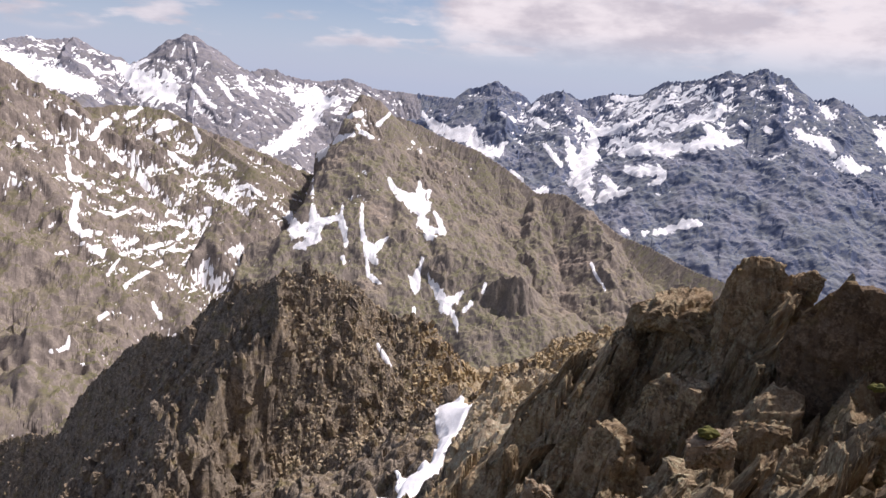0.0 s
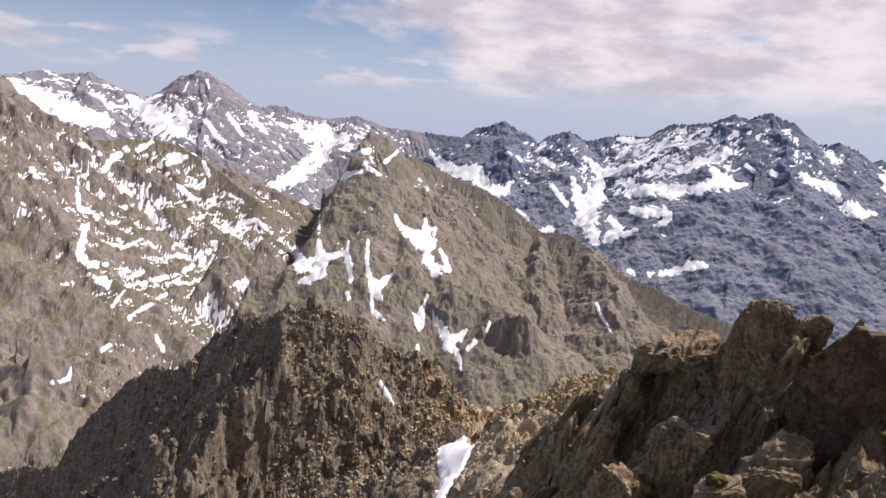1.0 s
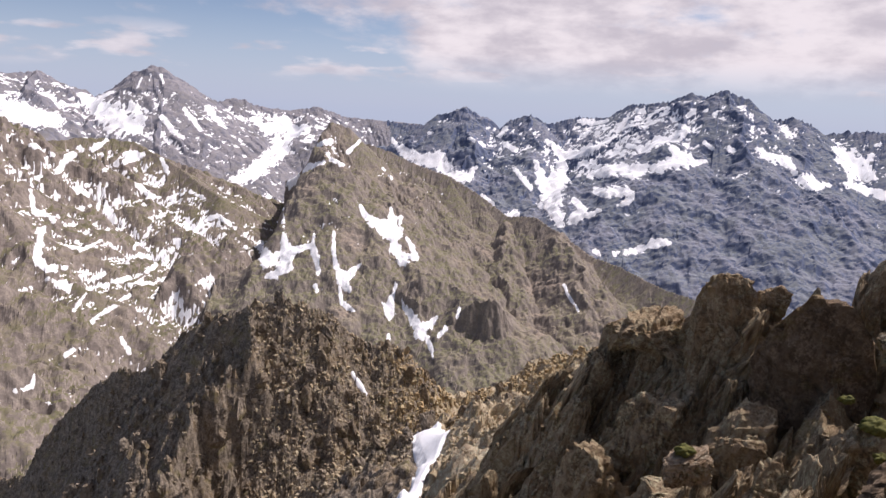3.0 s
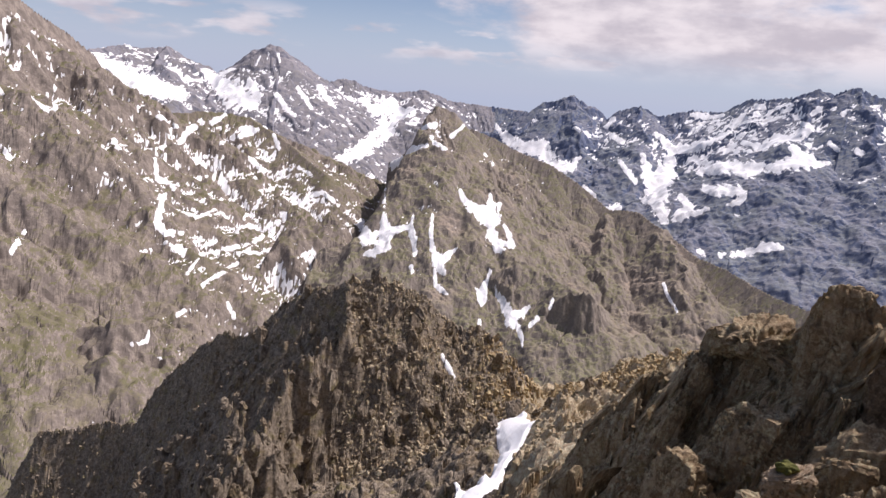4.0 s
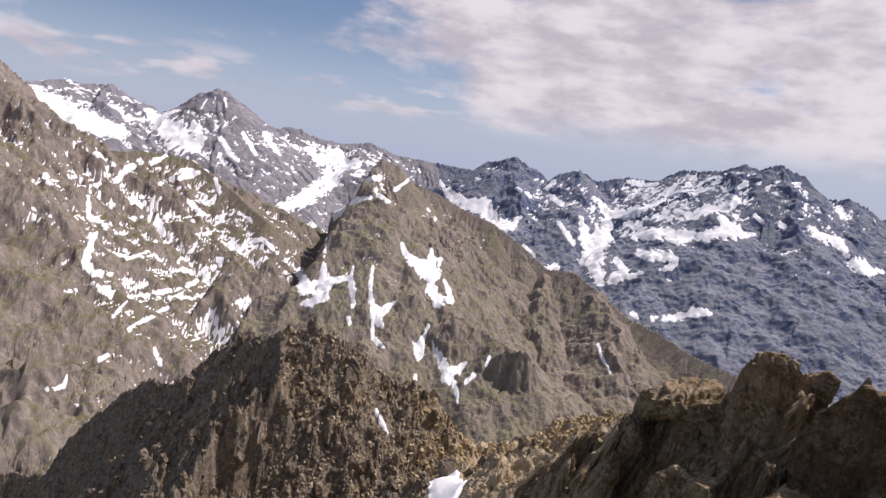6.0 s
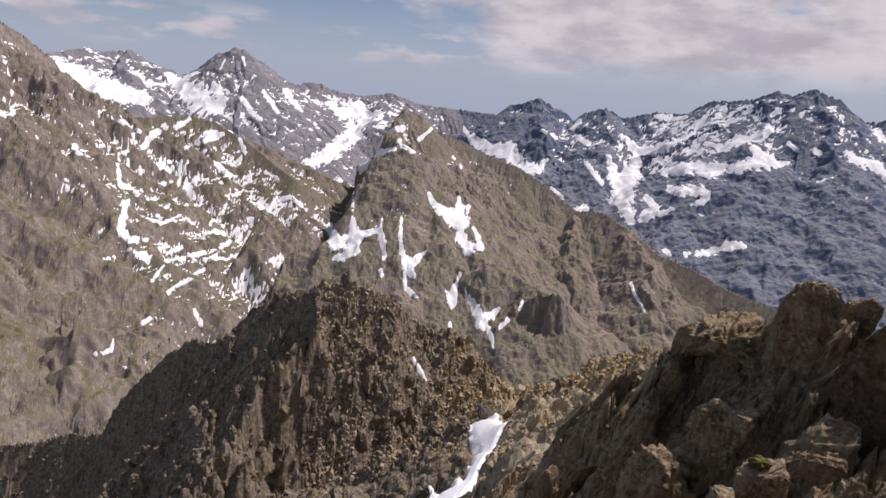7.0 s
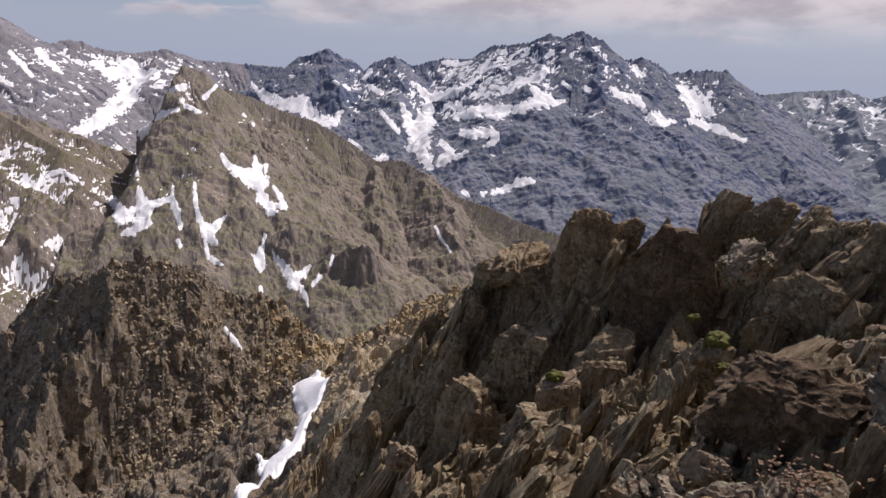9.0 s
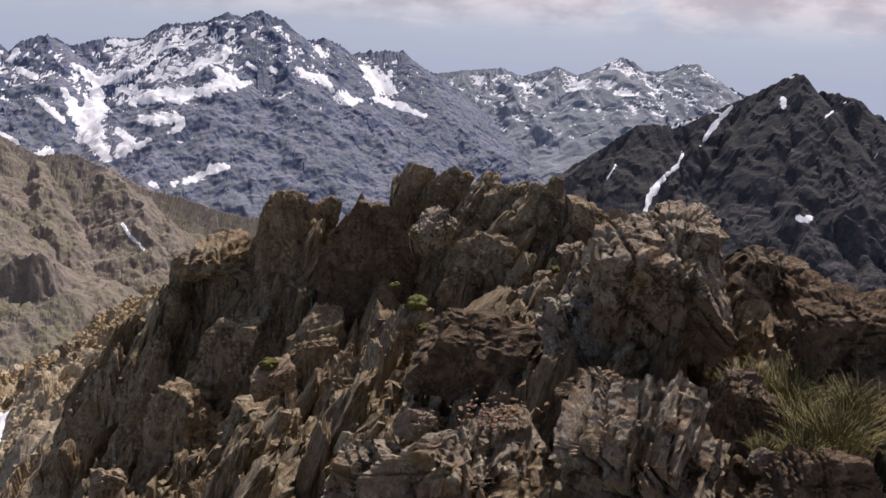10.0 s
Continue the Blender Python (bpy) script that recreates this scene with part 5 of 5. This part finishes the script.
def scatter(land, count, az0, az1, r0, r1, small, large, seed, squash, keep=None, plates=None):
    """Places, sizes and turns of loose rocks on a hillside. plates: the strike and the lean (degrees) of thin slabs that stand in one way."""
    rnd = np.random.RandomState(seed)
    a = np.radians(rnd.uniform(az0, az1, count))
    r = np.sqrt(rnd.uniform(r0 ** 2, r1 ** 2, count))
    x, y = r * np.sin(a), r * np.cos(a)
    size = small * (large / small) ** (rnd.uniform(0, 1, count) ** 2.2)
    dims = size[:, None] * np.stack([rnd.uniform(0.6, 1.1, count), rnd.uniform(0.5, 0.9, count), rnd.uniform(*squash, count)], -1)
    z = ground_at(land, x, y) + 0.12 * dims[:, 2]
    if plates:
        dims = dims * np.array([0.55, 1.25, 1.0])
        z = z - 0.14 * dims[:, 2]
        m = turn(rnd.normal(0, 0.14, count), rnd.normal(radians(plates[1]), 0.16, count), rnd.normal(radians(plates[0]), 0.28, count))
        ok = np.hypot(x - 5.75, y - 9.2) > 0.95
        return x[ok], y[ok], z[ok], dims[ok], m[ok]
    m = turn(rnd.normal(0, 0.22, count), rnd.normal(0.25, 0.25, count), rnd.uniform(0, 6.28, count))
    if keep is not None:
        ok = keep(x, y, z)
        return x[ok], y[ok], z[ok], dims[ok], m[ok]
    return x, y, z, dims, m


SHARDS = [arrays(hull(500 + i, 11, 0.35)) for i in range(10)]


def rubble(name, label, material, places):
    """A great many small loose rocks as one mesh."""
    x, y, z, dims, m = places
    vs, fs, n = [], [], 0
    for k, (v, t) in enumerate(SHARDS):
        pick = np.arange(k, len(x), len(SHARDS))
        p = np.einsum("nij,nvj->nvi", m[pick], v[None] * dims[pick][:, None] / 2) + np.stack([x, y, z], -1)[pick][:, None]
        fs.append((t[None] + n + len(v) * np.arange(len(pick))[:, None, None]).reshape(-1, 3))
        vs.append(p.reshape(-1, 3))
        n += len(pick) * len(v)
    thing(name, np.concatenate(vs), np.concatenate(fs), MAT[material], label, "rubble", "stuff")


def shard_parts(name, parent, material, places):
    """Larger broken blocks, each a part of its crag."""
    meshes = []
    for i in range(12):
        q, t = rock_shape(900 + i, 5, (1, 1, 1))
        me = mesh_from(name, q, t)
        me.materials.append(MAT[material])
        meshes.append(me)
    x, y, z, dims, m = places
    for i in range(len(x)):
        ob = new(name, meshes[i % 12])
        ob.parent = parent
        ob.matrix_basis = Matrix.Translation(Vector((x[i], y[i], z[i])) - parent.location) @ Matrix(m[i].tolist()).to_4x4() @ Matrix.Diagonal((*dims[i], 1))


def not_on_snow(x, y, z):
    m = np.full(x.shape, True)
    grid, taken = LAND["knoll"], SNOW_TAKEN["knoll"]
    a, r = np.arctan2(grid[0][0], grid[1][0]), np.hypot(grid[0][:, 0], grid[1][:, 0])
    ca = np.interp(np.arctan2(x, y), a, np.arange(len(a))).astype(int)
    cr = np.interp(np.hypot(x, y), r, np.arange(len(r))).astype(int)
    return taken[cr, ca] < -0.25


shard_parts("block", KNOLL_BASE, "knoll", scatter("knoll", 290, -30, 10, 84, 122, 1.3, 3.2, 5, (0.8, 1.8), not_on_snow))
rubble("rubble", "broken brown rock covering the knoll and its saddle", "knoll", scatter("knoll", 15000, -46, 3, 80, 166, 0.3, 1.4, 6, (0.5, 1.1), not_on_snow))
rubble("rubble", "pale broken rock on the right side of the knoll", "tan", scatter("knoll", 7000, -13, 4, 78, 113, 0.25, 1.1, 16, (0.5, 1.2), not_on_snow))
rubble("scree", "ochre and tan scree on the saddle", "ochre", scatter("knoll", 9000, -1, 20, 96, 140, 0.4, 1.6, 7, (0.5, 1.4), not_on_snow))
rubble("scree", "tan scree on the slope below the crest", "tan", scatter("knoll", 12000, 2, 28, 28, 110, 0.2, 0.8, 8, (0.5, 1.2), not_on_snow))
shard_parts("shard", OUTCROP_BASE, "rock", scatter("outcrop", 300, 8, 62, 5.0, 13.2, 0.45, 1.1, 9, (1.3, 2.2), None, (-28, 20)))
rubble("crag_shards", "broken brown shards jutting from the crest", "rock", scatter("outcrop", 3200, 6, 64, 4.8, 14.0, 0.12, 0.5, 12, (0.9, 2.0), None, (-28, 20)))
rubble("rock_chips", "small broken stones in the cracks of the crest", "rock", scatter("outcrop", 4200, 6, 80, 2.5, 13.0, 0.04, 0.20, 10, (0.5, 1.3)))


def grit_patch(x, y, z, reach, seed):
    """Flat rusty chips strewn over the top of a ledge."""
    rnd = np.random.RandomState(seed)
    n = 150
    px, py = x + reach * rnd.normal(0, 0.5, n), y + reach * rnd.normal(0, 0.5, n)
    size = rnd.uniform(0.015, 0.045, n)
    dims = size[:, None] * np.stack([rnd.uniform(0.8, 1.6, n), rnd.uniform(0.7, 1.2, n), rnd.uniform(0.25, 0.5, n)], -1)
    m = turn(rnd.normal(0, 0.2, n), rnd.normal(0, 0.2, n), rnd.uniform(0, 6.28, n))
    rubble("rock_chips", "flat rusty stone chips lying on a ledge", "grit", (px, py, z + rnd.uniform(-0.02, 0.02, n), dims, m))


def grass_tuft(x, y, z, height, radius, seed):
    """A tuft of thin arching blades."""
    rnd = np.random.RandomState(seed)
    n = 240
    a, r = rnd.uniform(0, 6.28, n), radius * np.sqrt(rnd.uniform(0, 1, n))
    root = np.stack([x + r * np.cos(a), y + r * np.sin(a), np.full(n, z)], -1)
    h, bend = height * rnd.uniform(0.5, 1.1, n), rnd.uniform(0.2, 0.9, n)
    out = np.stack([np.cos(a + rnd.normal(0, 0.5, n)), np.sin(a + rnd.normal(0, 0.5, n)), np.zeros(n)], -1)
    side = np.stack([-out[:, 1], out[:, 0], np.zeros(n)], -1) * 0.0035
    rows = []
    for u in (0.0, 0.4, 0.75, 1.0):
        c = root + out * (bend * h * u * u)[:, None] + np.array([0, 0, 1.0]) * (h * (u - 0.35 * bend * u * u))[:, None]
        rows += [c - side * (1 - 0.9 * u), c + side * (1 - 0.9 * u)]
    v = np.stack(rows, 1).reshape(-1, 3)
    quad = np.array([[0, 1, 3, 2], [2, 3, 5, 4], [4, 5, 7, 6]])
    f = (quad[None] + 8 * np.arange(n)[:, None, None]).reshape(-1, 4)
    thing("grass_tuft", v, f, MAT["grass"], "tuft of dry yellow-green grass between boulders", "grass", group="grass tufts")


def moss_cushion(x, y, z, size, seed):
    """A low green cushion with an uneven top."""
    bm = bmesh.new()
    bmesh.ops.create_icosphere(bm, subdivisions=4, radius=1.0)
    v, t = arrays(bm)
    bump = 1 + 0.35 * fbm(v[:, 0] * 1.6 + seed, v[:, 1] * 1.6 + v[:, 2], 4, seed)
    v = v * bump[:, None] * np.array([size, size * 0.8, size * 0.62]) * 0.7 + np.array([x, y, z])
    thing("moss_cushion", v, t, MAT["moss"], "bright green moss cushion on the rock", "moss", group="moss cushions", smooth=True)


grass_tuft(3.54, 1.24, -0.22, 0.24, 0.17, 40)
grass_tuft(3.43, 1.10, -0.13, 0.22, 0.15, 41)
grass_tuft(3.81, 1.52, -0.20, 0.20, 0.16, 42)
grass_tuft(4.01, 1.82, -0.27, 0.14, 0.14, 43)
grass_tuft(3.28, 1.36, -0.27, 0.10, 0.08, 44)
grass_tuft(3.20, 1.16, -0.15, 0.12, 0.10, 45)
grass_tuft(3.73, 1.15, -0.07, 0.18, 0.12, 46)
grass_tuft(3.95, 1.80, -0.33, 0.16, 0.20, 47)
grass_tuft(4.10, 1.62, -0.22, 0.18, 0.18, 48)
moss_cushion(5.53, 7.33, -1.81, 0.22, 60)
moss_cushion(5.38, 6.93, -2.01, 0.14, 61)
moss_cushion(5.62, 8.02, -1.78, 0.13, 62)
moss_cushion(7.12, 6.27, -1.27, 0.11, 63)
moss_cushion(3.29, 3.05, -1.13, 0.07, 64)
moss_cushion(3.59, 8.00, -2.53, 0.17, 65)
grit_patch(3.22, 3.25, -0.90, 0.26, 70)
